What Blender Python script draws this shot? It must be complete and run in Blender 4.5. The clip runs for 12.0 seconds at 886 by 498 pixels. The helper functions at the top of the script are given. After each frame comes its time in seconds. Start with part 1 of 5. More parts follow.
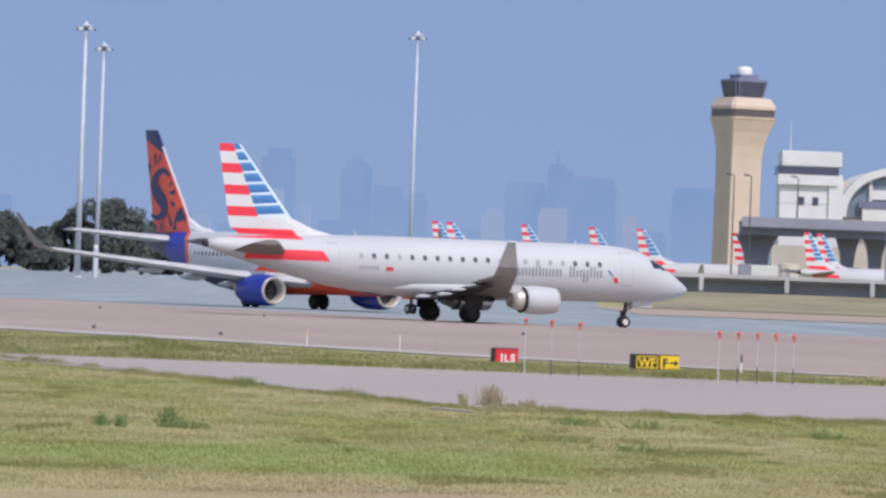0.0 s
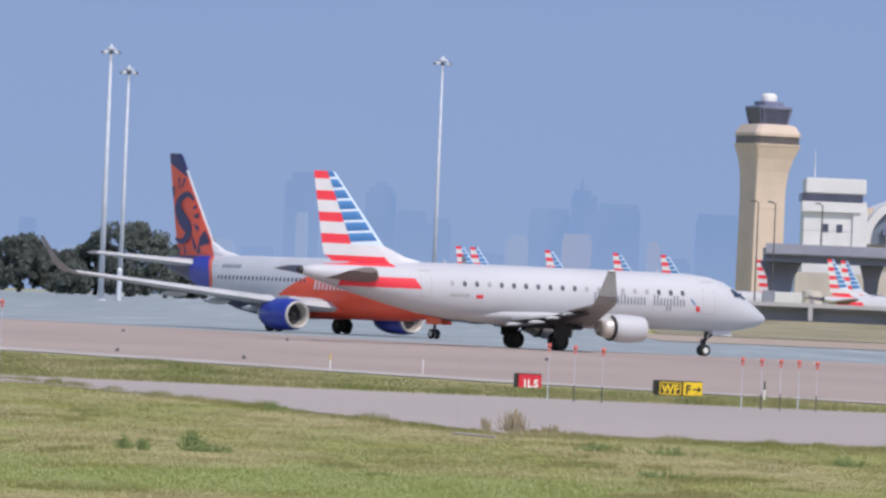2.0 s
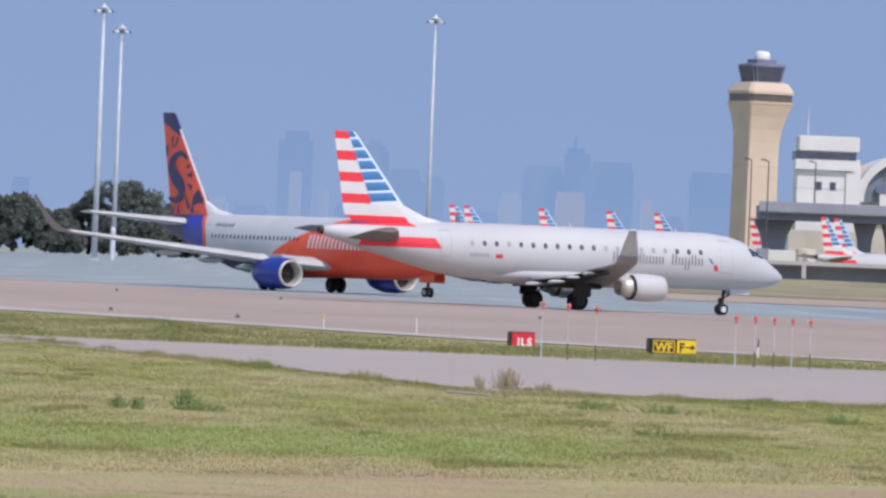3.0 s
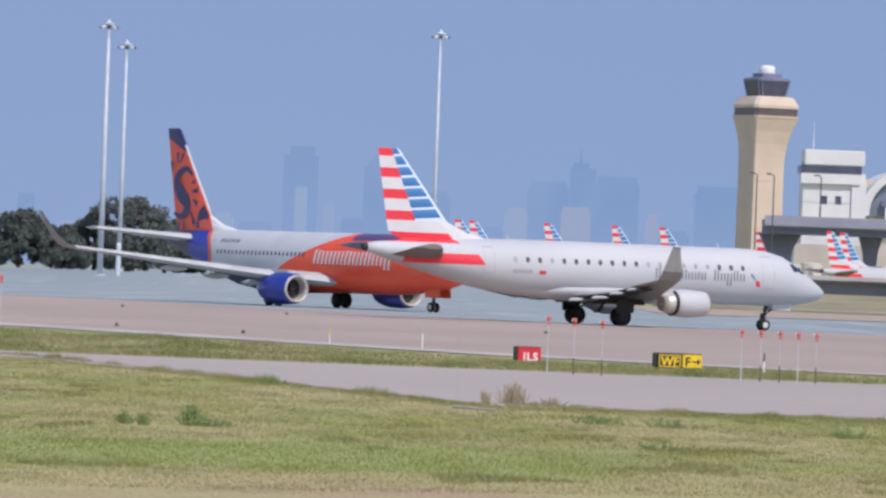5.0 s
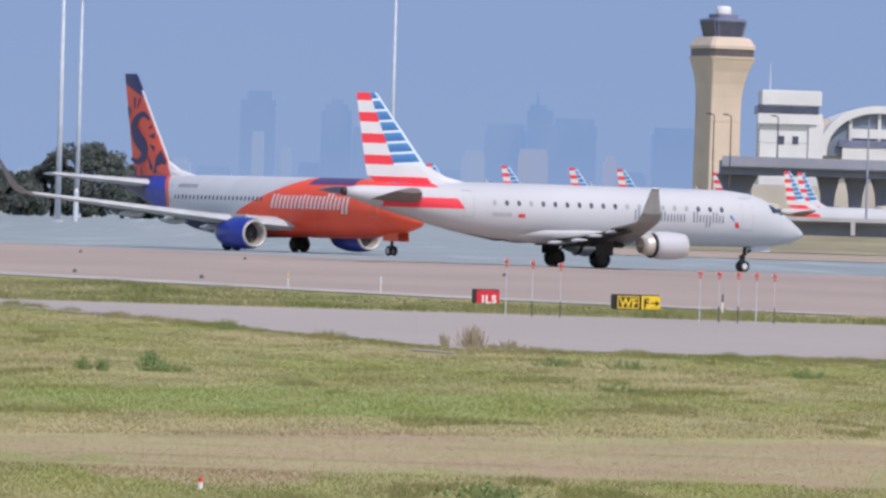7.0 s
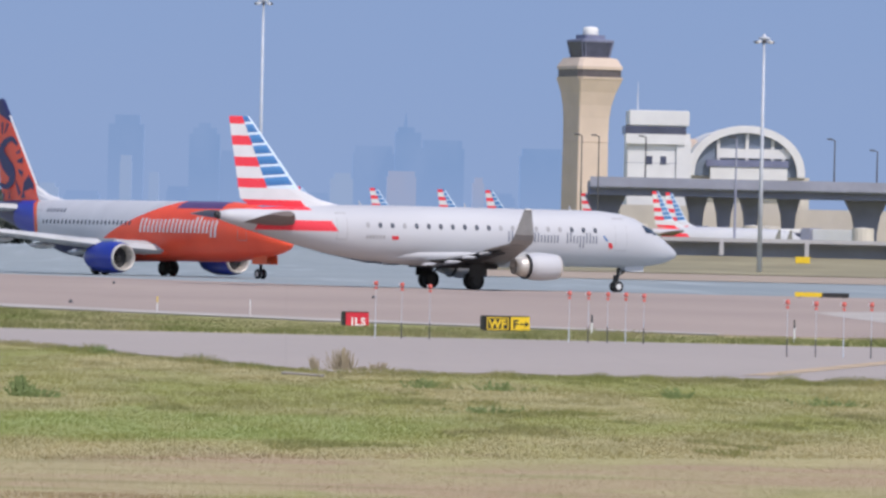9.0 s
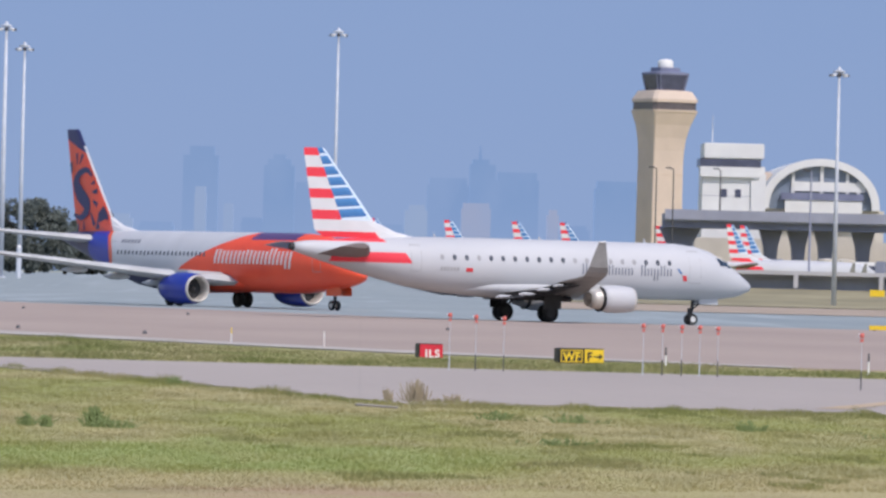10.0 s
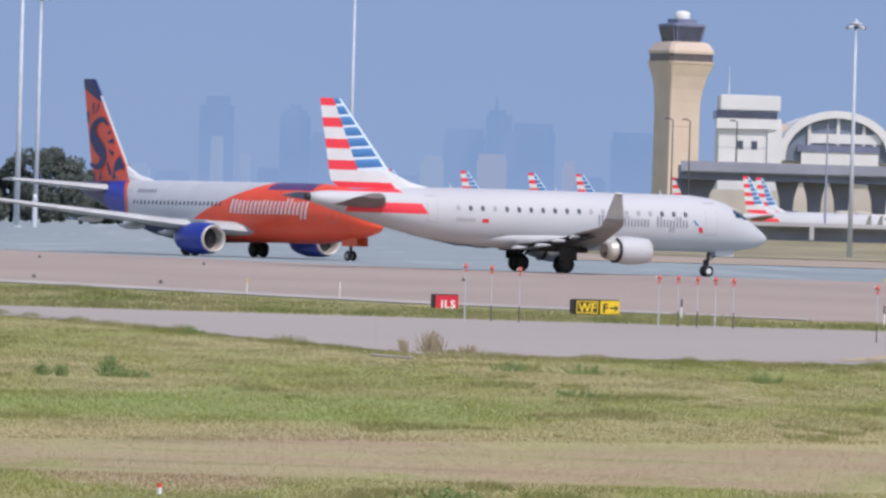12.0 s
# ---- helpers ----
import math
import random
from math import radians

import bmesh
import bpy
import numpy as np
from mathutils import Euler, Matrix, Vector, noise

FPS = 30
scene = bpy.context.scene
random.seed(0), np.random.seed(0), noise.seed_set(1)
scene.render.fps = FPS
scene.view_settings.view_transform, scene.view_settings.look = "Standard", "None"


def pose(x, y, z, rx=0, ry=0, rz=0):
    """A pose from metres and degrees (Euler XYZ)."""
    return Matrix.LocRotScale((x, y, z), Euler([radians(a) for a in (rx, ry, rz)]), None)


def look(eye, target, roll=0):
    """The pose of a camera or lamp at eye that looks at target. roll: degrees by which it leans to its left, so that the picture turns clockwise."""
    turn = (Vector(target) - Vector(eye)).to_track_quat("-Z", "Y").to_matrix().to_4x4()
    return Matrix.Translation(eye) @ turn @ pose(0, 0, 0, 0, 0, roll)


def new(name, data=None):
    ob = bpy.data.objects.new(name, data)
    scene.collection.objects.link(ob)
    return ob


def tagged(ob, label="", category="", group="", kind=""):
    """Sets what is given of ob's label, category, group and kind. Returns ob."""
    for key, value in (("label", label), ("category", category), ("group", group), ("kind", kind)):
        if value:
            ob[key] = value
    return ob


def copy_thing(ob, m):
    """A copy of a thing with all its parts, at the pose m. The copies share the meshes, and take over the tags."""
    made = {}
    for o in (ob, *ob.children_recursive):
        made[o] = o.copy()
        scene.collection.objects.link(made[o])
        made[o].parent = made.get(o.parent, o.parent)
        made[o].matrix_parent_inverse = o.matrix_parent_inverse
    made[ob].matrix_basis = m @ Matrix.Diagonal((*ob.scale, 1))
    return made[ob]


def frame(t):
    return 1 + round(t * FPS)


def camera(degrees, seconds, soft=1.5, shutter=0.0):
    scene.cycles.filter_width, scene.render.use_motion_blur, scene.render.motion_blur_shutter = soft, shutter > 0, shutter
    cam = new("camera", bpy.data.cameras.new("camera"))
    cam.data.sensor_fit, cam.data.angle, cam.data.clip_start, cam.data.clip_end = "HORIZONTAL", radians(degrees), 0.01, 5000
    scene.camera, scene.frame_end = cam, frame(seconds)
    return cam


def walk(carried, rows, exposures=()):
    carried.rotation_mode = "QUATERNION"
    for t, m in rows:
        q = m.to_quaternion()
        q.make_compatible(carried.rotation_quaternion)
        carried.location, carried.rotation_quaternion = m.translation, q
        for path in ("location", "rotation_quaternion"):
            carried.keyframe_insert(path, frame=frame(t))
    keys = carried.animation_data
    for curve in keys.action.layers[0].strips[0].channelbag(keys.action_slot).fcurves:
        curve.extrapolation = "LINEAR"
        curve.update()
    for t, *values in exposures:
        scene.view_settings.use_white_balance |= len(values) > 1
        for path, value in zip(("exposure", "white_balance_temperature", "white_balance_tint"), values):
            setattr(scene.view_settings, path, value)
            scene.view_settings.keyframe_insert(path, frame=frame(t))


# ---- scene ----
EYE = (0.0, 0.0, 2.35)
cam = camera(7.0, 12.0, soft=2.7)


def aim(right, up, roll):
    """Camera pose from the degrees it is turned to the right, tilted up and rolled."""
    a, b = radians(right), radians(up)
    d = Vector((math.sin(a) * math.cos(b), math.cos(a) * math.cos(b), math.sin(b)))
    return look(EYE, Vector(EYE) + d * 400, roll)


PATH = (
    (0.0, 0.0344, 0.2553, 2.138), (0.5, 0.3017, 0.0425, 2.233), (1.0, 0.1842, 0.0439, 2.432), (1.5, -0.0189, 0.2362, 2.476),
    (2.0, -0.1616, 0.4460, 2.461), (2.5, -0.1295, 0.2865, 2.457), (2.7, -0.1063, 0.1357, 2.410), (4.3, -0.1186, 0.1020, 2.235), (4.5, -0.1229, 0.1341, 2.215),
    (5.0, -0.1449, 0.2370, 2.198), (5.5, 0.0, 0.0849, 2.0), (6.0, 0.1902, -0.2062, 1.825), (6.5, 0.2300, -0.2773, 1.753), (6.7, 0.2240, -0.2450, 1.745),
    (8.3, 0.0879, -0.0044, 1.685), (8.5, 0.4040, 0.1151, 1.434), (9.0, 1.2356, 0.0014, 1.288), (9.5, 1.0132, 0.1782, 1.633),
    (10.0, 0.6420, 0.2412, 1.479), (10.5, 0.5653, 0.0157, 1.527), (11.0, 0.5235, -0.1336, 1.589), (11.5, 0.5168, -0.1665, 1.598),
    (12.0, 0.5266, -0.1516, 1.686))
walk(cam, [(t, aim(a, b, r)) for t, a, b, r in PATH], exposures=((0.0, 0.0, 6500.0, 16.0), (12.0, 0.0, 6500.0, 16.0)))

# ---- light ----
SUN_EL, SUN_RIGHT = 52.0, 149.0      # degrees above the horizon, degrees to the right of the view
world = bpy.data.worlds.new("sky")
scene.world = world
world.use_nodes = True
wn = world.node_tree.nodes
sky = wn.new("ShaderNodeTexSky")
sky.sky_type, sky.sun_disc = "NISHITA", False
sky.sun_elevation, sky.sun_rotation = radians(SUN_EL), radians(SUN_RIGHT)
world.node_tree.links.new(sky.outputs[0], wn["Background"].inputs[0])
wn["Background"].inputs[1].default_value = 0.15
sun = new("sun", bpy.data.lights.new("sun", "SUN"))
sun.data.energy, sun.data.angle, sun.data.color = 2.98, radians(0.6), (1.0, 0.95, 0.87)
e, a = radians(SUN_EL), radians(SUN_RIGHT)
sun.matrix_world = look((0, 0, 300), Vector((0, 0, 300)) - Vector((math.sin(a) * math.cos(e), math.cos(a) * math.cos(e), math.sin(e))))

# ---- materials ----
class Nodes:
    """A node material in the making."""

    def __init__(self, name, rough=0.6, metal=0.0):
        self.m = bpy.data.materials.new(name)
        self.m.use_nodes = True
        self.t = self.m.node_tree
        self.b = self.t.nodes["Principled BSDF"]
        self.b.inputs["Roughness"].default_value = rough
        self.b.inputs["Metallic"].default_value = metal
        self.co = self.t.nodes.new("ShaderNodeTexCoord").outputs["Object"]

    def n(self, kind, operation="", data_type=""):
        k = self.t.nodes.new(kind)
        if operation:
            k.operation = operation
        if data_type:
            k.data_type = data_type
        return k

    def put(self, socket, v):
        if isinstance(v, bpy.types.NodeSocket):
            self.t.links.new(v, socket)
        elif isinstance(v, tuple) and len(v) == 3 and socket.type == "RGBA":
            socket.default_value = (*v, 1)
        else:
            socket.default_value = v

    def math(self, op, a, b=0.0):
        k = self.n("ShaderNodeMath", operation=op)
        self.put(k.inputs[0], a), self.put(k.inputs[1], b)
        return k.outputs[0]

    def both(self, *vs):
        r = vs[0]
        for v in vs[1:]:
            r = self.math("MULTIPLY", r, v)
        return r

    def mix(self, f, a, b):
        k = self.n("ShaderNodeMix", data_type="RGBA")
        self.put(k.inputs[0], f), self.put(k.inputs[6], a), self.put(k.inputs[7], b)
        return k.outputs[2]

    def xyz(self):
        k = self.n("ShaderNodeSeparateXYZ")
        self.t.links.new(self.co, k.inputs[0])
        return k.outputs

    def noise(self, scale, stretch=(1, 1, 1), detail=4.0, low=0.35, high=0.65, co=None):
        mp = self.n("ShaderNodeMapping")
        mp.inputs["Scale"].default_value = stretch
        self.t.links.new(co or self.co, mp.inputs[0])
        k = self.n("ShaderNodeTexNoise")
        k.inputs["Scale"].default_value, k.inputs["Detail"].default_value = scale, detail
        self.t.links.new(mp.outputs[0], k.inputs["Vector"])
        r = self.n("ShaderNodeMapRange")
        r.inputs[1].default_value, r.inputs[2].default_value = low, high
        self.t.links.new(k.outputs[0], r.inputs[0])
        return r.outputs[0]

    def n_range(self, v, a, b):
        r = self.n("ShaderNodeMapRange")
        r.inputs[1].default_value, r.inputs[2].default_value = a, b
        self.t.links.new(v, r.inputs[0])
        return r.outputs[0]

    def bump(self, h, strength=0.3, dist=0.02):
        k = self.n("ShaderNodeBump")
        k.inputs["Strength"].default_value, k.inputs["Distance"].default_value = strength, dist
        self.put(k.inputs["Height"], h)
        self.t.links.new(k.outputs[0], self.b.inputs["Normal"])

    def done(self, colour):
        self.put(self.b.inputs["Base Color"], colour)
        return self.m


def worn(name, colour, rough=0.6, metal=0.0, dirt=0.25, scale=0.6, bump=0.0, fine=12.0):
    """Plain paint or stuff with stains at two scales."""
    k = Nodes(name, rough, metal)
    dark = tuple(c * (1 - dirt) for c in colour)
    c = k.mix(k.noise(scale), colour, dark)
    c = k.mix(k.math("MULTIPLY", k.noise(fine), 0.35), c, dark)
    if bump:
        k.bump(k.noise(fine), bump)
    return k.done(c)


M_WHITE = worn("silver_white_paint", (0.52, 0.53, 0.56), 0.6, 0.0, 0.06, 0.5)
M_GREY = worn("grey_paint", (0.30, 0.30, 0.30), 0.5, 0.0, 0.2, 1.5)
M_TAILP = worn("brown_grey_paint", (0.22, 0.185, 0.18), 0.6, 0.0, 0.2, 1.5)
M_WING = worn("wing_grey_paint", (0.54, 0.55, 0.56), 0.45, 0.0, 0.2, 0.8)
# wing grey taken down so the underside's shade sits in the paint
M_EWING = worn("shaded_wing_paint", (0.25, 0.25, 0.25), 0.55, 0.0, 0.2, 1.0)
M_RIM = worn("white_wheel_paint", (0.70, 0.70, 0.70), 0.5, 0, 0.15, 5)
M_DARK = worn("dark_metal", (0.035, 0.035, 0.04), 0.6, 0.2, 0.3, 3)
M_TYRE = worn("tyre_rubber", (0.018, 0.018, 0.02), 0.85, 0.0, 0.3, 4)
M_STEEL = worn("bare_metal", (0.64, 0.61, 0.57), 0.42, 0.35, 0.2, 2)
M_GLASS = worn("dark_glass", (0.03, 0.045, 0.075), 0.12, 0.0, 0.3, 2)
M_WIN = worn("cabin_window_glass", (0.11, 0.12, 0.145), 0.2, 0.0, 0.3, 2)
M_SHADE = worn("cabin_window_shade", (0.36, 0.36, 0.38), 0.5, 0.0, 0.1, 2)
M_TEXT = worn("slate_lettering", (0.17, 0.19, 0.24), 0.5, 0.0, 0.1, 2)
M_RED = worn("livery_red", (0.70, 0.045, 0.06), 0.4, 0.0, 0.1, 2)
M_BLUE = worn("livery_blue", (0.05, 0.17, 0.42), 0.4, 0.0, 0.1, 2)
M_ENGBLUE = worn("cobalt_paint", (0.022, 0.045, 0.34), 0.35, 0.0, 0.12, 1)
M_NAVY = worn("navy_paint", (0.022, 0.025, 0.12), 0.4, 0.0, 0.1, 1)
M_ORANGE = worn("orange_paint", (0.72, 0.105, 0.03), 0.42, 0.0, 0.1, 0.6)
M_LETTER = worn("white_lettering", (0.80, 0.74, 0.72), 0.5, 0.0, 0.1, 2)


def striped_fin():
    k = Nodes("striped_fin_paint", 0.42)
    x, y, z = k.xyz()
    red = k.math("LESS_THAN", k.math("FRACT", k.math("DIVIDE", k.math("SUBTRACT", 9.82, z), 1.22)), 0.45)
    # slanted boundary between the red field behind and the blue field in front
    split = k.math("SUBTRACT", x, k.math("ADD", -12.50, k.math("MULTIPLY", k.math("SUBTRACT", z, 5.6), -0.415)))
    front = k.math("GREATER_THAN", split, 0.0)
    up = k.math("GREATER_THAN", z, 5.60)
    lines = k.math("FRACT", k.math("DIVIDE", k.math("ADD", k.math("SUBTRACT", 9.86, z), k.math("MULTIPLY", split, 0.07)), 0.61))
    blue = k.math("LESS_THAN", lines, 0.78)
    # rim of the leading edge stays light
    rim = k.math("SUBTRACT", x, k.math("ADD", -10.52, k.math("MULTIPLY", k.math("SUBTRACT", z, 5.5), -0.79)))
    inner = k.math("LESS_THAN", rim, 0.0)
    low = k.math("SUBTRACT", x, k.math("ADD", -9.75, k.math("MULTIPLY", k.math("SUBTRACT", z, 4.3), -0.9)))
    base = k.mix(k.noise(0.7), (0.68, 0.68, 0.70), (0.62, 0.63, 0.65))
    aft = k.mix(red, base, (0.79, 0.043, 0.068))
    shade = k.mix(k.math("MULTIPLY", lines, 1.0), (0.075, 0.25, 0.53), (0.022, 0.105, 0.31))
    fore = k.mix(k.both(blue, inner, k.math("GREATER_THAN", z, 5.70)), (0.62, 0.74, 0.86), shade)
    top = k.mix(front, aft, fore)
    bottom = k.mix(k.both(red, k.math("LESS_THAN", low, 0.0), k.math("LESS_THAN", z, 5.3)), base, (0.79, 0.043, 0.068))
    return k.done(k.mix(up, bottom, top))


def striped_body():
    k = Nodes("silver_body_paint", 0.55)
    x, y, z = k.xyz()
    band = k.both(k.math("LESS_THAN", z, 3.80), k.math("GREATER_THAN", z, 3.20),
                  k.math("LESS_THAN", k.math("ADD", x, k.math("MULTIPLY", k.math("SUBTRACT", z, 3.0), 0.75)), -8.25),
                  k.math("GREATER_THAN", x, -13.4))
    band2 = k.both(k.math("LESS_THAN", z, 4.94), k.math("GREATER_THAN", z, 4.39), k.math("LESS_THAN", k.math("ADD", x, k.math("MULTIPLY", k.math("SUBTRACT", z, 4.3), 0.9)), -9.75))
    base = k.mix(k.noise(0.35, (0.4, 1, 1)), (0.52, 0.53, 0.56), (0.475, 0.485, 0.52))
    streak = k.both(k.noise(1.2, (0.25, 1, 2.2)), k.math("LESS_THAN", z, 2.1))
    base = k.mix(k.math("MULTIPLY", streak, 0.35), base, (0.42, 0.42, 0.42))
    return k.done(k.mix(k.math("MAXIMUM", band, band2), base, (0.79, 0.043, 0.068)))


def sun_body():
    k = Nodes("white_and_orange_body_paint", 0.4)
    x, y, z = k.xyz()
    h = k.math("MAXIMUM", k.math("DIVIDE", k.math("SUBTRACT", z, 2.0), 2.9), 0.0)
    edge = k.math("ADD", -2.2, k.math("MULTIPLY", k.math("POWER", h, 1.35), 7.6))
    orange = k.math("GREATER_THAN", x, edge)
    tail = k.math("LESS_THAN", x, k.math("ADD", -10.6, k.math("MULTIPLY", k.math("POWER", k.math("ABSOLUTE", k.math("SUBTRACT", z, 3.4)), 2.0), -0.55)))
    rim = k.math("LESS_THAN", x, k.math("ADD", -10.1, k.math("MULTIPLY", k.math("POWER", k.math("ABSOLUTE", k.math("SUBTRACT", z, 3.4)), 2.0), -0.55)))
    belly = k.both(k.math("LESS_THAN", z, k.math("ADD", 2.15, k.math("MULTIPLY", k.math("ADD", x, 3.0), -0.09))), k.math("LESS_THAN", x, edge))
    crown = k.both(k.math("GREATER_THAN", z, 4.75), k.math("GREATER_THAN", x, 7.0), k.math("LESS_THAN", x, 12.5))
    base = k.mix(k.noise(0.4), (0.58, 0.59, 0.62), (0.52, 0.53, 0.56))
    org = k.mix(k.noise(0.5), (0.93, 0.095, 0.036), (0.84, 0.080, 0.032))
    c = k.mix(belly, base, (0.025, 0.027, 0.075))
    c = k.mix(rim, c, (0.72, 0.10, 0.03))
    c = k.mix(tail, c, (0.025, 0.045, 0.36))
    c = k.mix(k.math("LESS_THAN", x, -14.2), c, (0.03, 0.03, 0.10))
    c = k.mix(orange, c, org)
    return k.done(k.mix(crown, c, (0.10, 0.05, 0.16)))


def sun_fin():
    k = Nodes("orange_fin_paint", 0.4)
    x, y, z = k.xyz()
    base = k.mix(k.noise(0.6), (0.86, 0.105, 0.055), (0.79, 0.090, 0.050))
    tip = k.math("GREATER_THAN", k.math("ADD", z, k.math("MULTIPLY", k.math("ADD", x, 18.0), 0.4)), 11.4)
    c = k.mix(tip, base, (0.022, 0.025, 0.13))
    # white leading edge and dorsal fillet
    lead = k.math("ADD", -12.75, k.math("MULTIPLY", k.math("SUBTRACT", z, 6.2), -0.757))
    edge = k.math("GREATER_THAN", x, k.math("SUBTRACT", lead, 0.14))
    fillet = k.math("GREATER_THAN", x, -12.1)
    return k.done(k.mix(k.math("MAXIMUM", k.both(edge, k.math("LESS_THAN", z, 11.3)), fillet), c, (0.74, 0.74, 0.76)))


M_EFIN, M_EBODY, M_SBODY, M_SFIN = striped_fin(), striped_body(), sun_body(), sun_fin()


def sward(k):
    """Masks of the field: a lush strip, the dry mown strip, the tan patches."""
    x, y, z = k.xyz()
    wob = k.math("MULTIPLY", k.math("SUBTRACT", k.noise(0.30, (1.0, 0.35, 0), 5.0, 0.3, 0.7), 0.5), 11.0)
    yw = k.math("ADD", y, wob)
    rel = k.math("SUBTRACT", yw, k.math("ADD", 95.5, k.math("MULTIPLY", x, 0.6)))
    half = k.math("MAXIMUM", k.math("SUBTRACT", 7.0, k.math("MULTIPLY", k.math("MAXIMUM", x, 0.0), 1.6)), 1.0)
    lush = k.n_range(k.math("SUBTRACT", half, k.math("ABSOLUTE", rel)), -2.0, 3.0)
    lush = k.both(lush, k.n_range(x, 5.0, 1.0))
    top = k.math("ADD", 79.8, k.math("MULTIPLY", x, 0.75))
    dry = k.both(k.n_range(k.math("SUBTRACT", top, yw), -1.0, 3.0), k.n_range(yw, 67.0, 69.0))
    pale = k.both(k.n_range(k.math("SUBTRACT", yw, top), -3.0, 1.0), k.n_range(k.math("SUBTRACT", k.math("ADD", top, 7.0), yw), -1.0, 4.0))
    tan = k.noise(0.22, (1.0, 0.22, 0), 5.0, 0.42, 0.58)
    return lush, dry, pale, tan


def sward_colour(k, green, olive, lush_green, straw, earth):
    lush, dry, pale, tan = sward(k)
    fine = k.noise(0.9, (1.0, 0.22, 0), 5.0, 0.44, 0.60)
    c = k.mix(k.math("MULTIPLY", tan, 0.75), green, straw)
    c = k.mix(k.math("MULTIPLY", fine, 0.55), c, olive)
    c = k.mix(k.math("MULTIPLY", pale, 0.55), c, straw)
    c = k.mix(k.math("MULTIPLY", lush, 0.85), c, k.mix(k.math("MULTIPLY", fine, 0.5), lush_green, green))
    brown = k.mix(k.noise(0.55, (0.45, 0.7, 0), 5.0, 0.42, 0.58), earth, tuple(v * 0.88 for v in straw))
    brown = k.mix(k.math("MULTIPLY", k.noise(0.5, (0.3, 1.4, 0), 5.0, 0.56, 0.62), 0.5), brown, olive)
    return k.mix(k.math("MULTIPLY", dry, 0.9), c, brown)


def ground_material():
    k = Nodes("grass_and_soil", 0.95)
    k.bump(k.noise(6.0), 0.2, 0.03)
    return k.done(sward_colour(k, *SWARD))


def grass_material(name, colours, plain=False):
    k = Nodes(name, 0.9)
    k.b.inputs["Specular IOR Level"].default_value = 0.05
    r = k.n("ShaderNodeNewGeometry").outputs["Random Per Island"]
    if plain:
        c = k.mix(k.noise(0.30, (1.0, 0.20, 0), low=0.36, high=0.64), colours[0], colours[3])
        c = k.mix(k.math("MULTIPLY", k.noise(1.4, (1.0, 0.2, 0)), 0.5), c, colours[1])
    else:
        c = sward_colour(k, *colours)
    c = k.mix(k.math("MULTIPLY", r, 0.05), c, colours[3])
    thin = k.n("ShaderNodeBsdfTranslucent")
    k.put(thin.inputs["Color"], c)
    both = k.n("ShaderNodeMixShader")
    both.inputs[0].default_value = 0.5
    k.t.links.new(k.b.outputs[0], both.inputs[1])
    k.t.links.new(thin.outputs[0], both.inputs[2])
    k.t.links.new(both.outputs[0], k.t.nodes["Material Output"].inputs[0])
    return k.done(c)


# green, olive, lush green, straw, bare earth
SWARD = ((0.320, 0.325, 0.105), (0.265, 0.250, 0.100), (0.290, 0.340, 0.105), (0.475, 0.395, 0.210), (0.420, 0.302, 0.188))
VERGE = ((0.215, 0.245, 0.09), (0.155, 0.185, 0.065), (0.22, 0.25, 0.08), (0.42, 0.37, 0.21), (0.42, 0.37, 0.21))
M_GROUND = ground_material()
M_GRASS = grass_material("mown_grass", SWARD)
M_VERGE = grass_material("verge_grass", VERGE, True)
M_CLUMP = grass_material("clump_grass", ((0.255, 0.275, 0.095), (0.215, 0.235, 0.085), (0.25, 0.28, 0.09), (0.36, 0.32, 0.17), (0.36, 0.32, 0.17)), True)
M_WEED = worn("dry_weed", (0.36, 0.30, 0.20), 0.9, 0, 0.3, 3)
M_LEAF = worn("bush_leaf", (0.22, 0.285, 0.11), 0.9, 0, 0.25, 1.5)


def paving(name, a, b, rough, joint=7.5, mirage_fleck=False):
    k = Nodes(name, rough)
    x, y, z = k.xyz()
    big = k.noise(0.05, (1.0, 0.3, 1))
    fine = k.noise(1.5)
    jx = k.math("LESS_THAN", k.math("FRACT", k.math("DIVIDE", x, joint)), 0.008)
    jy = k.math("LESS_THAN", k.math("FRACT", k.math("DIVIDE", y, joint)), 0.02)
    c = k.mix(big, a, b)
    c = k.mix(k.math("MULTIPLY", fine, 0.3), c, tuple(v * 0.8 for v in a))
    c = k.mix(k.math("MULTIPLY", k.math("MAXIMUM", jx, jy), 0.10), c, tuple(v * 0.55 for v in a))
    # pale and dark streaks paint the speckle of a heat mirage
    if mirage_fleck:
        c = k.mix(k.math("MULTIPLY", k.noise(0.22, (1.0, 0.05, 1), low=0.55, high=0.72), 0.6), c, (0.42, 0.47, 0.49))
        c = k.mix(k.math("MULTIPLY", k.noise(0.15, (0.8, 0.04, 1), low=0.58, high=0.72), 0.4), c, (0.18, 0.22, 0.25))
    k.bump(k.noise(20.0), 0.2, 0.01)
    return k.done(c)


M_ROAD = paving("pale_concrete", (0.43, 0.374, 0.338), (0.38, 0.33, 0.302), 0.85)
M_TAXI = paving("tan_concrete", (0.42, 0.332, 0.282), (0.355, 0.278, 0.238), 0.85)
M_SHOULDER = worn("white_edge_paint", (0.56, 0.51, 0.46), 0.85, 0, 0.3, 0.25)
# sky mirrored by the mirage is painted in as the asphalt's blue
M_APRON = paving("mirage_blue_asphalt", (0.262, 0.306, 0.32), (0.315, 0.355, 0.365), 0.8, mirage_fleck=True)

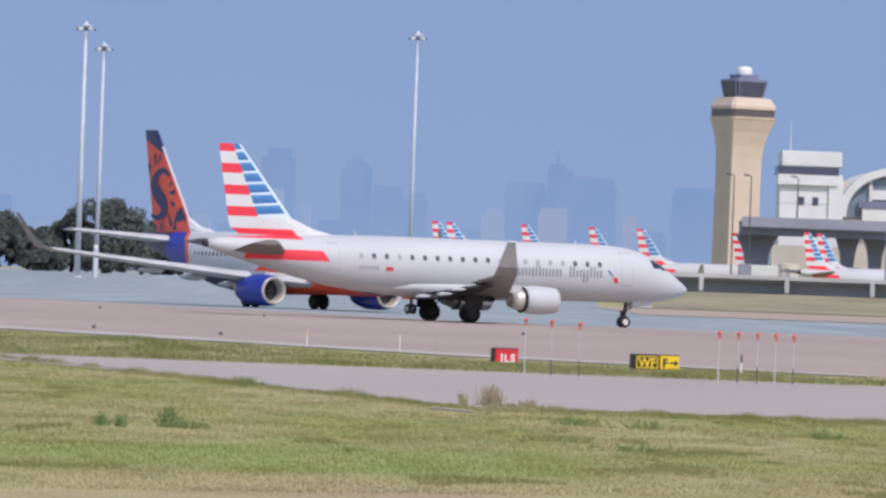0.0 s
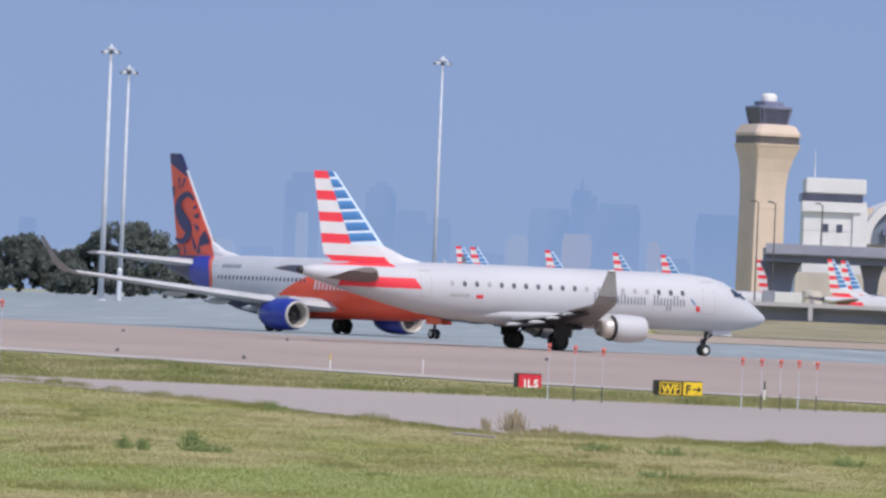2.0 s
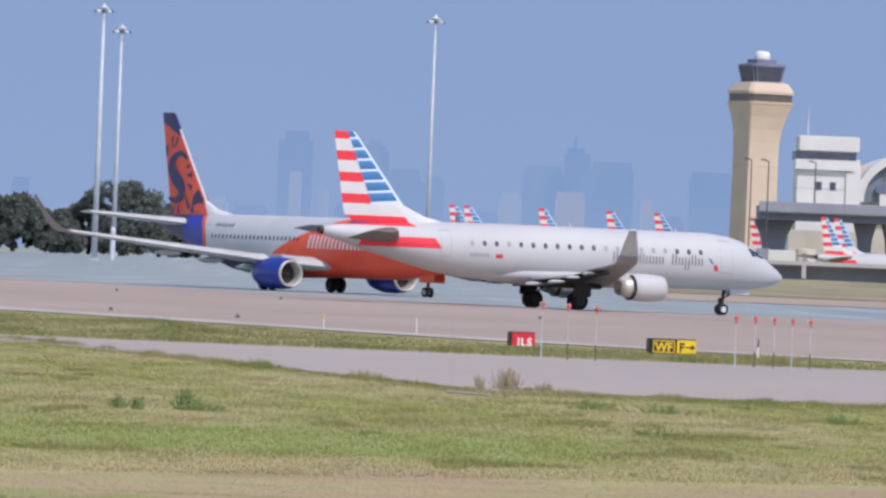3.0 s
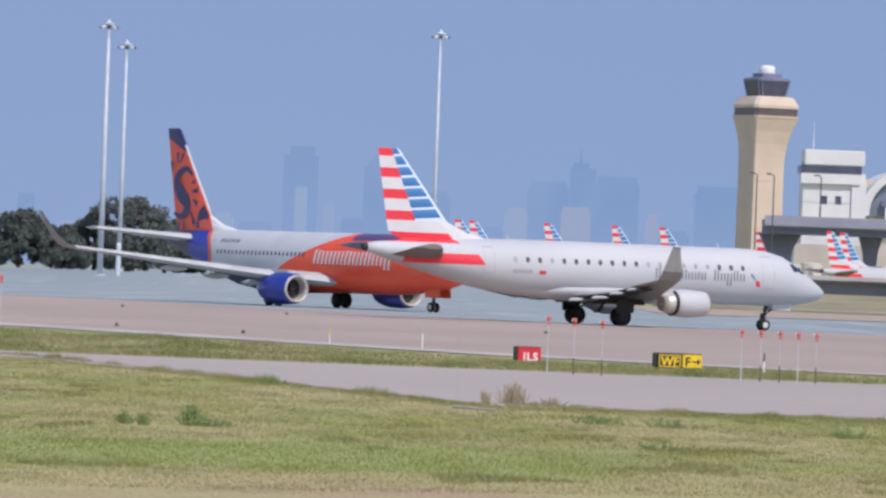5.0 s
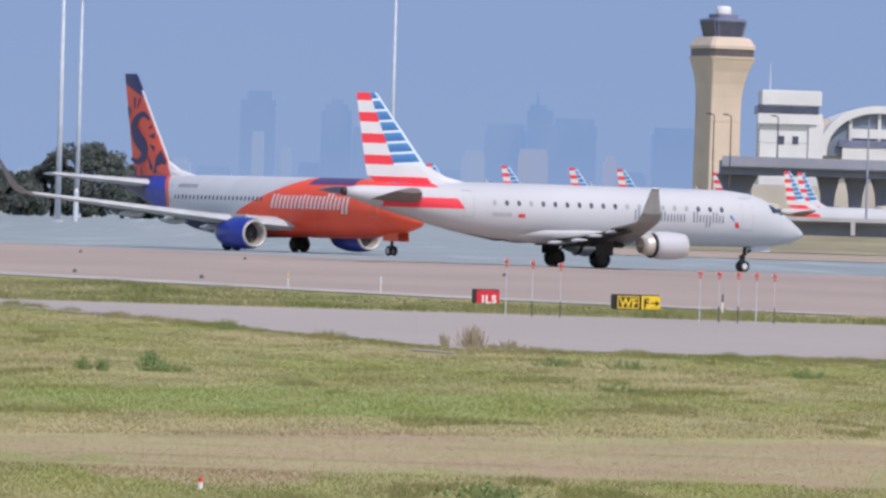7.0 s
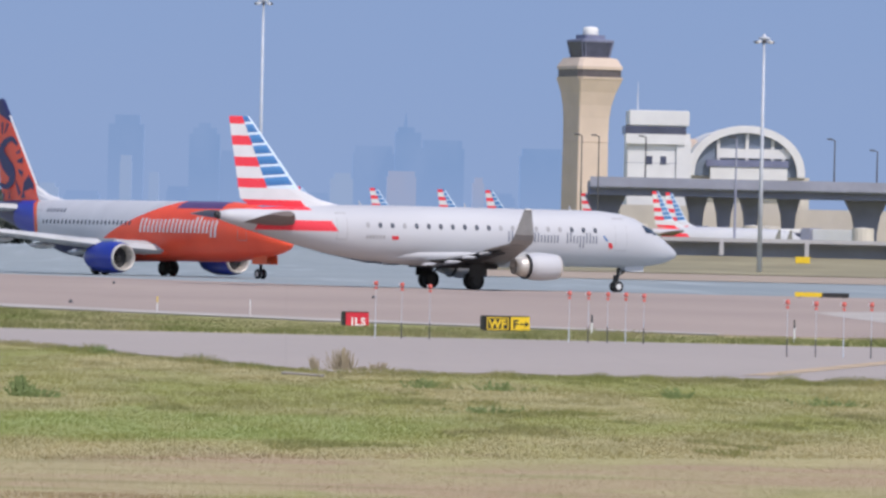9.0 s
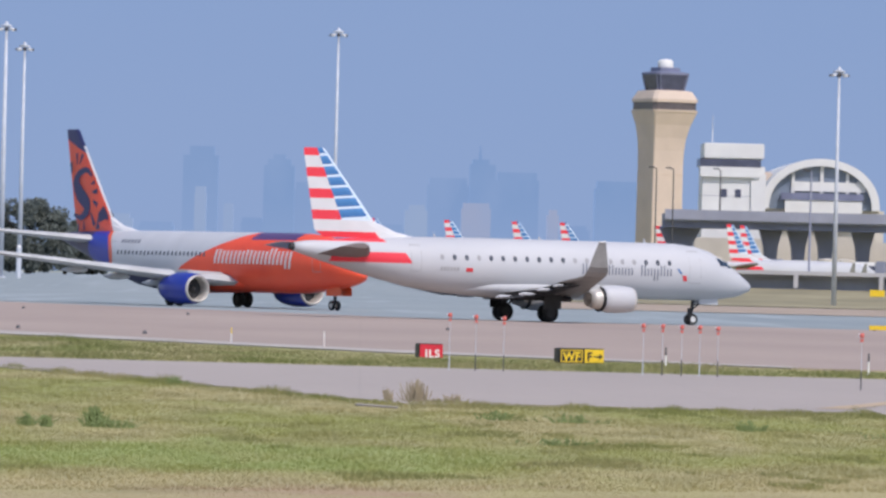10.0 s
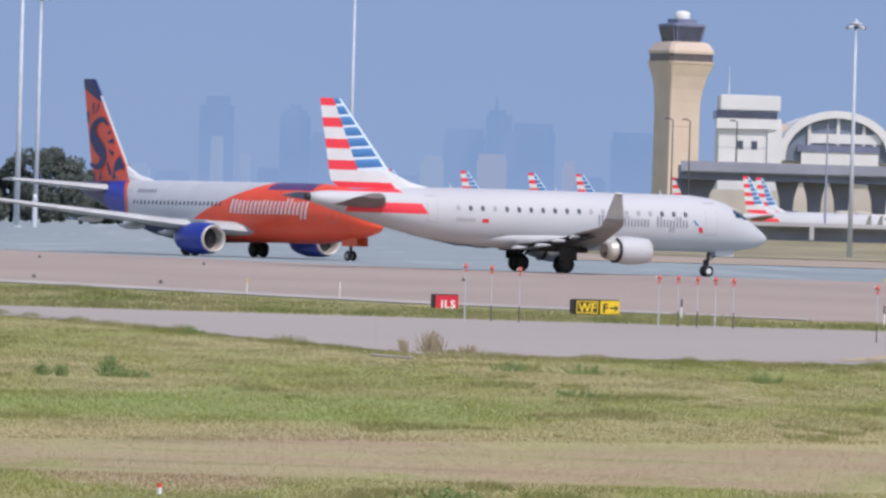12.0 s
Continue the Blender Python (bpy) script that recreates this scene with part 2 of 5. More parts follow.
# ---- mesh helpers ----
def part(name, bm, material, parent, label="", smooth=False):
    """Links a bmesh as one mesh object under a thing or a part (parent None: a thing of its own)."""
    me = bpy.data.meshes.new(name)
    bm.normal_update()
    bm.to_mesh(me)
    bm.free()
    me.materials.append(material)
    if smooth:
        for p in me.polygons:
            p.use_smooth = True
    ob = new(name, me)
    if parent is not None:
        ob.parent = parent
    if label:
        ob["label"] = label
    return ob


def thing(name, label, category, group="", m=None):
    ob = tagged(new(name), label, category, group)
    if m is not None:
        ob.matrix_basis = m
    return ob


def box(bm, x0, x1, y0, y1, z0, z1, bevel=0.0):
    r = bmesh.ops.create_cube(bm, size=1.0)
    vs = r["verts"]
    bmesh.ops.scale(bm, vec=(x1 - x0, y1 - y0, z1 - z0), verts=vs)
    bmesh.ops.translate(bm, vec=((x0 + x1) / 2, (y0 + y1) / 2, (z0 + z1) / 2), verts=vs)
    if bevel:
        es = list({e for v in vs for e in v.link_edges})
        bmesh.ops.bevel(bm, geom=es, offset=bevel, segments=2, affect="EDGES")
    return bm


def boxed(*a, bevel=0.0):
    return box(bmesh.new(), *a, bevel=bevel)


def loft(rings, bm=None, close=True, caps=True):
    """Skins rings of equally many points."""
    bm = bm or bmesh.new()
    vs = [[bm.verts.new(p) for p in r] for r in rings]
    n = len(rings[0])
    for a, b in zip(vs, vs[1:]):
        for i in range(n if close else n - 1):
            j = (i + 1) % n
            bm.faces.new((a[i], a[j], b[j], b[i]))
    if caps and close:
        bm.faces.new(list(reversed(vs[0])))
        bm.faces.new(vs[-1])
    bmesh.ops.recalc_face_normals(bm, faces=bm.faces)
    return bm


def tube(p, q, r0, r1=None, n=10, bm=None):
    """A tapered rod from p to q."""
    r1 = r0 if r1 is None else r1
    p, q = Vector(p), Vector(q)
    m = (q - p).to_track_quat("Z", "Y").to_matrix()
    ring = [Vector((math.cos(2 * math.pi * i / n), math.sin(2 * math.pi * i / n), 0)) for i in range(n)]
    return loft([[p + m @ (v * r0) for v in ring], [q + m @ (v * r1) for v in ring]], bm)


def lathe(profile, axis="X", at=(0, 0, 0), n=28, squash=1.0, bm=None, caps=True):
    """Turns (along, radius) pairs about an axis."""
    rings = []
    for s, r in profile:
        ring = []
        for i in range(n):
            a = 2 * math.pi * i / n
            u, v = r * math.cos(a), r * math.sin(a)
            if v < 0:
                v *= squash
            if axis == "X":
                ring.append((at[0] + s, at[1] + u, at[2] + v))
            elif axis == "Y":
                ring.append((at[0] + u, at[1] + s, at[2] + v))
            else:
                ring.append((at[0] + u, at[1] + v, at[2] + s))
        rings.append(ring)
    return loft(rings, bm, caps=caps)


FOIL = [(1.0, 0.0), (0.75, 0.045), (0.45, 0.085), (0.2, 0.09), (0.06, 0.055), (0.0, 0.0), (0.06, -0.03), (0.25, -0.045), (0.6, -0.035)]


def foil(stations, upright=False, thick=1.0):
    """A wing from stations (leading x, y, z, chord); upright: a fin, whose thickness lies across y."""
    rings = []
    for x, y, z, c in stations:
        if upright:
            rings.append([(x - s * c, y + h * c * thick * 0.8, z) for s, h in FOIL[:6]] + [(x - s * c, y - h * c * thick * 0.8, z) for s, h in FOIL[4:0:-1]])
        else:
            rings.append([(x - s * c, y, z + h * c * thick) for s, h in FOIL])
    return loft(rings)


class Hull:
    """A fuselage of oval sections (x, centre z, half width, half height)."""

    def __init__(self, stations):
        self.s = stations

    def at(self, x):
        s = self.s
        for a, b in zip(s, s[1:]):
            if a[0] >= x >= b[0]:
                f = (a[0] - x) / (a[0] - b[0])
                return tuple(a[i] + (b[i] - a[i]) * f for i in (1, 2, 3))
        return s[-1][1:] if x < s[-1][0] else s[0][1:]

    def y(self, x, z):
        zc, w, h = self.at(x)
        return w * math.sqrt(max(0.02, 1 - ((z - zc) / h) ** 2))

    def mesh(self, n=40):
        return loft([[(x, w * math.cos(2 * math.pi * i / n), zc + h * math.sin(2 * math.pi * i / n)) for i in range(n)] for x, zc, w, h in self.s])

    def patch(self, x0, x1, z0, z1, side, out=0.012, slant=0.0, nx=4, nz=4, round_=False, bm=None):
        """A piece of skin that stands a little proud of the hull; slant shifts its top edge forward."""
        bm = bm or bmesh.new()
        g = []
        for j in range(nz + 1):
            z = z0 + (z1 - z0) * j / nz
            row = []
            for i in range(nx + 1):
                u = i / nx
                if round_:
                    k = math.sqrt(max(0.0, 1 - abs(2 * j / nz - 1) ** 2.6))
                    u = 0.5 + (u - 0.5) * max(k, 0.25)
                x = x0 + (x1 - x0) * u + slant * j / nz
                row.append(bm.verts.new((x, side * (self.y(x, z) + out), z)))
            g.append(row)
        for a, b in zip(g, g[1:]):
            for i in range(nx):
                q = (a[i], a[i + 1], b[i + 1], b[i])
                bm.faces.new(q if side < 0 else tuple(reversed(q)))
        return bm


def sheet(name, corners, z, material, label, category="", kind="structure", thick=0.0):
    """A flat piece of ground from its corners, drawn counter-clockwise."""
    bm = bmesh.new()
    vs = [bm.verts.new((x, y, z)) for x, y in corners]
    f = bm.faces.new(vs)
    if f.normal.z < 0:
        f.normal_flip()
    if thick:
        r = bmesh.ops.extrude_face_region(bm, geom=[f])
        bmesh.ops.translate(bm, vec=(0, 0, -thick), verts=[v for v in r["geom"] if isinstance(v, bmesh.types.BMVert)])
        bmesh.ops.recalc_face_normals(bm, faces=bm.faces)
    bmesh.ops.triangulate(bm, faces=bm.faces)
    ob = part(name, bm, material, None)
    return tagged(ob, label, category, kind=kind)

# ---- ground ----
def terrain(x, y):
    """Height of the ground: level, with a low bank up to the terminal's terrace."""
    k = min(1.0, max(0.0, (y - 880) / 110))
    k = k * k * (3 - 2 * k)
    side = min(1.0, max(0.0, (x + 40) / 80))
    low = min(1.0, max(0.0, (y - 990) / 110))
    return k * (1.7 + 1.5 * side) * (1 - low) + 1.5 * low


bm = bmesh.new()
xs = [-1500, -600, -250] + [-120 + 10 * i for i in range(25)] + [250, 600, 1500]
ys = [-400, -100, 0, 40, 300, 600, 800, 860] + [880 + 11 * i for i in range(11)] + [1100, 1500, 2200, 3200, 4700]
grid = [[bm.verts.new((x, y, terrain(x, y))) for x in xs] for y in ys]
for a, b in zip(grid, grid[1:]):
    for i in range(len(xs) - 1):
        bm.faces.new((a[i], a[i + 1], b[i + 1], b[i]))
tagged(part("ground", bm, M_GROUND, None, smooth=True), "flat grassland with green and straw-coloured patches", "ground", kind="structure")

sheet("apron", [(-300, 540), (-48, 530), (-2, 410), (300, 410), (300, 880), (-300, 880)], 0.02, M_APRON, "wide asphalt apron with heat mirage painted in blue-grey", "pavement")
sheet("taxiway", [(-140, 500), (-14.9, 262), (0.9, 226.5), (12.6, 211), (70, 206), (300, 200), (300, 424), (5, 424), (-40, 545), (-300, 560), (-300, 520)], 0.035, M_TAXI, "broad tan concrete taxiway", "taxiway", thick=0.05)
sheet("service_road", [(-60, 183.0), (-14.0, 182.5), (-10.4, 178.0), (-5.6, 161.5), (-1.5, 145.0), (0.9, 135.5), (4.1, 137.0), (60, 137.5), (200, 137.5), (200, 191), (0, 190.5), (-60, 192)], 0.02, M_ROAD, "pale grey concrete taxiway strip between the grass", "taxiway", thick=0.05)
sheet("edge_line", [(-140, 500), (-14.9, 262), (0.9, 226.5), (12.6, 211), (13.0, 214.0), (1.2, 233.5), (-14.3, 272), (-138, 505)], 0.041, M_SHOULDER, "worn white edge line of the taxiway", "marking", thick=0.05)
sheet("taxi_marking", [(21.7, 262), (40, 262), (40, 318), (26.3, 317), (22.2, 304), (21.8, 285)], 0.041, M_SHOULDER, "worn white painted marking on the taxiway", "marking")
sheet("yellow_line", [(8.9, 141.0), (9.5, 141.0), (14.4, 165.0), (13.7, 165.0)], 0.028, worn("faded_yellow_paint", (0.58, 0.44, 0.29), 0.8, 0, 0.25, 0.4), "faded yellow line on the concrete", "marking")

sheet("slab", [(-0.05, 132.6), (0.72, 130.4), (0.74, 131.2), (0.0, 133.6)], 0.03, M_ROAD, "small pale concrete slab set in the grass edge", "pavement", thick=0.06)

# ---- aircraft ----
def wheel_parts(parent, name, x, y, r, w, rim):
    """A wheel that turns about its axle, with tyre and rim."""
    hub = new(name)
    hub.parent = parent
    hub.location = (x, y, r)
    part("tyre", lathe([(-w / 2, r * 0.55), (-w / 2, r * 0.86), (-w * 0.3, r), (w * 0.3, r), (w / 2, r * 0.86), (w / 2, r * 0.55)], "Y", n=24, caps=False), M_TYRE, hub, smooth=False)
    b = lathe([(-w * 0.42, r * 0.56), (-w * 0.38, r * 0.2), (w * 0.38, r * 0.2), (w * 0.42, r * 0.56)], "Y", n=16)
    for i in range(5):
        a = 2 * math.pi * i / 5
        box(b, r * 0.38 * math.cos(a) - 0.03, r * 0.38 * math.cos(a) + 0.03, -w * 0.45, w * 0.45, r * 0.38 * math.sin(a) - 0.03, r * 0.38 * math.sin(a) + 0.03)
    part("rim", b, rim, hub, "pale metal wheel rim")
    return hub


def letters(hull, body, x0, x1, z0, heights, side, material, gap=0.3, slant=0.0):
    """A run of plain upright bars in place of an airline's name."""
    step = (x1 - x0) / len(heights)
    for i, h in enumerate(heights):
        if h:
            lo = -0.28 if h < 0 else 0.0
            part("name_bar", hull.patch(x0 + step * i, x0 + step * (i + 1 - gap), z0 + lo, z0 + abs(h), side, 0.015, slant, 2, 3), material, body)


E_HULL = Hull([(15.5, 2.30, 0.05, 0.05), (15.4, 2.31, 0.22, 0.2), (15.1, 2.35, 0.42, 0.40), (14.6, 2.44, 0.68, 0.66), (14.0, 2.57, 0.92, 0.92), (13.2, 2.76, 1.15, 1.22),
               (12.4, 2.94, 1.32, 1.46), (11.4, 3.05, 1.44, 1.60), (10.0, 3.12, 1.50, 1.67), (6.0, 3.12, 1.505, 1.675), (0.0, 3.12, 1.505, 1.675), (-4.0, 3.12, 1.505, 1.675),
               (-6.0, 3.17, 1.48, 1.61), (-8.0, 3.28, 1.41, 1.46), (-10.0, 3.46, 1.22, 1.20), (-12.0, 3.66, 0.95, 0.90), (-13.6, 3.82, 0.68, 0.64), (-14.9, 3.95, 0.42, 0.40), (-15.6, 4.00, 0.24, 0.24)])


def regional_jet(name, label, detail=True):
    p = thing(name, label, "airplane")
    hull = E_HULL
    body = part("fuselage", hull.mesh(44 if detail else 24), M_EBODY, p, "silver-white fuselage with red stripes towards the tail", True)
    part("tailcone_outlet", lathe([(0.0, 0.25), (-0.22, 0.19), (-0.20, 0.10)], "X", (-15.58, 0, 4.0), 16), M_DARK, body)
    part("wing_fairing", loft([[(x, w * math.cos(2 * math.pi * i / 24), 1.95 + h * math.sin(2 * math.pi * i / 24)) for i in range(24)]
                               for x, w, h in ((6.4, 0.3, 0.2), (5.4, 0.9, 0.45), (3.8, 1.2, 0.62), (0, 1.32, 0.68), (-3, 1.22, 0.62), (-5, 0.85, 0.45), (-6.4, 0.3, 0.2))]), M_WHITE, body, smooth=True)
    fin = part("fin", foil([(-7.0, 0, 4.60, 6.6), (-8.9, 0, 5.0, 5.3), (-10.33, 0, 5.60, 4.0), (-13.62, 0, 9.62, 1.42), (-13.75, 0, 9.72, 1.25)], True, 0.55), M_EFIN, p,
               "tail fin with red and white bands and blue leading field")
    for s in (-1, 1):
        part("tailplane", foil([(-10.8, s * 0.5, 3.62, 3.4), (-13.1, s * 4.6, 4.05, 1.9), (-13.4, s * 4.9, 4.08, 1.3)], thick=1.5), M_TAILP, p, "brownish grey horizontal tailplane")
        wing = part("wing", foil([(3.3, s * 1.0, 1.62, 5.6), (1.55, s * 4.6, 1.86, 3.55), (-2.35, s * 13.0, 2.74, 1.45)], thick=0.95), M_EWING, p, "grey swept wing")
        part("winglet", foil([(-2.35, s * 13.0, 2.74, 1.45), (-2.52, s * 13.45, 2.95, 1.40), (-2.68, s * 13.72, 3.25, 1.25), (-3.05, s * 14.05, 4.64, 0.50)], thick=0.8), M_GREY, wing, "upswept dark grey winglet")
        part("tip_light", lathe([(-0.28, 0.02), (-0.2, 0.06), (0.12, 0.06), (0.2, 0.02)], "X", (-3.25, s * 14.06, 4.66), 10), M_RIM, wing, "white light at the winglet tip")
        eng = part("engine", lathe([(0.0, 0.67), (0.10, 0.74), (0.4, 0.795), (1.0, 0.81), (1.75, 0.76), (1.95, 0.72)], "X", (2.55, s * 4.3, 1.42), 32, caps=False), M_WHITE, p, "white engine nacelle", True)
        part("inlet_lip", lathe([(0.0, 0.72), (0.10, 0.71), (0.16, 0.67), (0.10, 0.60), (-0.5, 0.58), (-0.6, 0.05)], "X", (4.50, s * 4.3, 1.42), 32, caps=False), M_STEEL, eng, "polished inlet lip", True)
        part("reverser_gap", lathe([(0.0, 0.63), (-0.18, 0.735), (-0.30, 0.75), (-0.30, 0.4)], "X", (2.70, s * 4.3, 1.42), 28, caps=False), M_DARK, eng, "dark gap of the thrust reverser", False)
        part("exhaust_nozzle", lathe([(0.0, 0.62), (-0.3, 0.58), (-0.75, 0.45), (-0.7, 0.38), (-0.3, 0.2)], "X", (2.42, s * 4.3, 1.42), 28, caps=False), M_STEEL, eng, "bare metal exhaust nozzle", True)
        part("pylon", boxed(-0.2, 3.6, s * 4.3 - 0.13, s * 4.3 + 0.13, 1.75, 2.25, bevel=0.08), M_WING, eng)
        # main landing gear
        leg = part("main_gear", tube((0, s * 2.6, 0.5), (0.1, s * 2.4, 1.75), 0.11, 0.15), M_DARK, p, "main landing gear leg")
        part("axle", tube((0, s * 2.2, 0.5), (0, s * 3.0, 0.5), 0.09), M_DARK, leg)
        part("side_brace", tube((0.05, s * 2.55, 0.95), (0.1, s * 1.5, 1.7), 0.06), M_DARK, leg)
        part("drag_brace", tube((0.0, s * 2.55, 0.7), (1.1, s * 2.4, 1.7), 0.06), M_DARK, leg)
        part("gear_door", boxed(-0.6, 0.6, s * 3.10 - 0.02, s * 3.10 + 0.02, 0.75, 1.75, bevel=0.015), M_DARK, leg)
        # dark slab: gear bay plus painted shading under the belly
        part("gear_bay_shade", boxed(-1.3, 1.5, s * 1.9 - 1.1, s * 1.9 + 1.1, 1.22, 1.5, bevel=0.1), M_DARK, leg, "dark slab for the gear bay and belly shading")
        if not detail:
            part("wheel", lathe([(-0.3, 0.3), (-0.3, 0.5), (0.3, 0.5), (0.3, 0.3)], "Y", (0, s * 2.6, 0.5), 14), M_TYRE, leg)
            continue
        # lowered flaps, dark to paint the shade under the wing, and their fairings
        for (xa, ya, za, ca), (xb, yb, zb, cb) in (((-0.9, 1.7, 1.56, 2.1), (-0.95, 4.5, 1.66, 1.95)), ((-1.0, 4.7, 1.63, 1.95), (-2.2, 9.8, 2.18, 1.3))):
            fl = loft([[(x - u * c, s * y, z - 0.10 * u * c - 0.05 * u * u + h) for u, h in ((0, 0.05), (0.5, 0.07), (1, 0.0), (0.5, -0.05), (0, -0.05))] for x, y, z, c in ((xa, ya, za, ca), (xb, yb, zb, cb))])
            part("flap", fl, M_DARK, wing, "lowered wing flap, dark with painted underwing shade")
        part("aileron", loft([[(x - u * c, s * y, z + h) for u, h in ((0, 0.04), (1, 0.0), (0, -0.04))] for x, y, z, c in ((-2.95, 9.5, 2.30, 0.55), (-3.45, 12.4, 2.62, 0.42))]), M_GREY, wing)
        for y, x, z in ((2.3, -2.75, 1.42), (4.6, -2.55, 1.60), (7.0, -2.8, 1.88), (9.3, -3.05, 2.12)):
            part("flap_fairing", loft([[(x + a, s * y + r * math.cos(2 * math.pi * i / 10), z - max(0.0, -a - 0.4) * 0.18 + r * 1.2 * math.sin(2 * math.pi * i / 10)) for i in range(10)]
                                       for a, r in ((0.5, 0.03), (0.3, 0.06), (0.05, 0.085), (-0.3, 0.085), (-0.6, 0.04))]), M_WHITE, wing, "white flap track fairing", True)
        # cabin windows, doors
        shut = {0, 3, 11, 12, 13, 14, 15, 16} if s < 0 else {2, 7}
        for i in range(20):
            x = -6.48 + 0.812 * i
            z = 3.62
            part("cabin_window", hull.patch(x - 0.13, x + 0.13, z - 0.165, z + 0.165, s, 0.014, 0, 2, 6, True), M_SHADE if i in shut else M_WIN, body)
        for x0, x1, z0, z1 in ((10.35, 11.15, 2.45, 4.32), (-8.5, -7.85, 2.75, 4.25)):
            b = bmesh.new()
            for a in ((x0, x0 + 0.03, z0, z1), (x1, x1 + 0.03, z0, z1), (x0, x1, z0, z0 + 0.03), (x0, x1, z1, z1 + 0.05)):
                hull.patch(*a, s, 0.012, bm=b)
            part("cabin_door", b, M_SHADE, body, "thin outline of a closed cabin door")
        for x0, x1, z0, z1, sl in ((12.72, 13.30, 3.52, 3.98, -0.18), (13.36, 13.92, 3.42, 3.80, -0.22)):
            part("cockpit_window", hull.patch(x0, x1, z0, z1, s, 0.014, sl), M_GLASS, body, "dark cockpit window")
        hs = [0.62, 0.44, 0.44, 0.44, 0.58, 0.44, 0.44, 0.44, 0, 0.62, 0.44, -0.44, 0.62, 0.44]
        letters(hull, body, 2.95, 9.2, 2.84, [h for h in (hs if s < 0 else hs[::-1]) for i in (0, 1)], s, M_TEXT, 0.58)
        letters(hull, body, -6.6, -5.3, 2.84, [0.22] * 6, s, M_SHADE, 0.35)
        flag = part("flag_marking", hull.patch(-4.9, -4.45, 2.8, 3.02, s, 0.014), M_RED, body, "small red flag marking")
        part("emblem_marking", hull.patch(9.95, 10.22, 2.58, 2.90, s, 0.016, -0.12), M_RED, body, "red part of a slanted emblem")
        part("emblem_marking", hull.patch(9.72, 9.86, 2.98, 3.30, s, 0.016, -0.28), M_BLUE, body, "blue part of a slanted emblem")
    if detail:
        for x in (0.9, 8.1, -6.2):
            part("antenna", tube((x, 0, 4.70), (x - 0.12, 0, 5.02), 0.08, 0.02, 6), M_WHITE, body)
        strut = part("nose_gear", tube((11.4, 0, 0.4), (11.55, 0, 1.7), 0.08, 0.12), M_DARK, p, "nose landing gear leg")
        part("torque_link", boxed(11.2, 11.32, -0.09, 0.09, 0.55, 1.0, bevel=0.02), M_DARK, strut)
        part("taxi_light", lathe([(0, 0.11), (0.1, 0.12), (0.12, 0.05)], "X", (11.55, 0, 1.15), 12), M_STEEL, strut)
        part("drag_brace", tube((11.45, 0, 0.95), (12.5, 0, 1.6), 0.06), M_DARK, strut)
        for s in (-1, 1):
            part("gear_door", boxed(11.7, 13.0, s * 0.42 - 0.015, s * 0.42 + 0.015, 1.22, 1.62, bevel=0.01), M_WHITE, strut)
    return p


S_HULL = Hull([(19.25, 2.42, 0.06, 0.06), (19.1, 2.44, 0.30, 0.28), (18.7, 2.52, 0.58, 0.56), (18.0, 2.68, 0.92, 0.92), (17.0, 2.90, 1.26, 1.32), (15.8, 3.08, 1.55, 1.68), (14.4, 3.20, 1.75, 1.90),
               (12.6, 3.18, 1.86, 2.07), (10.0, 3.17, 1.88, 2.1), (2.0, 3.17, 1.88, 2.1), (-6.5, 3.20, 1.88, 2.07), (-8.5, 3.32, 1.84, 1.94), (-10.5, 3.55, 1.68, 1.68), (-13.0, 3.88, 1.32, 1.32),
               (-15.5, 4.25, 0.90, 0.92), (-17.6, 4.52, 0.52, 0.58), (-19.4, 4.72, 0.18, 0.24)])


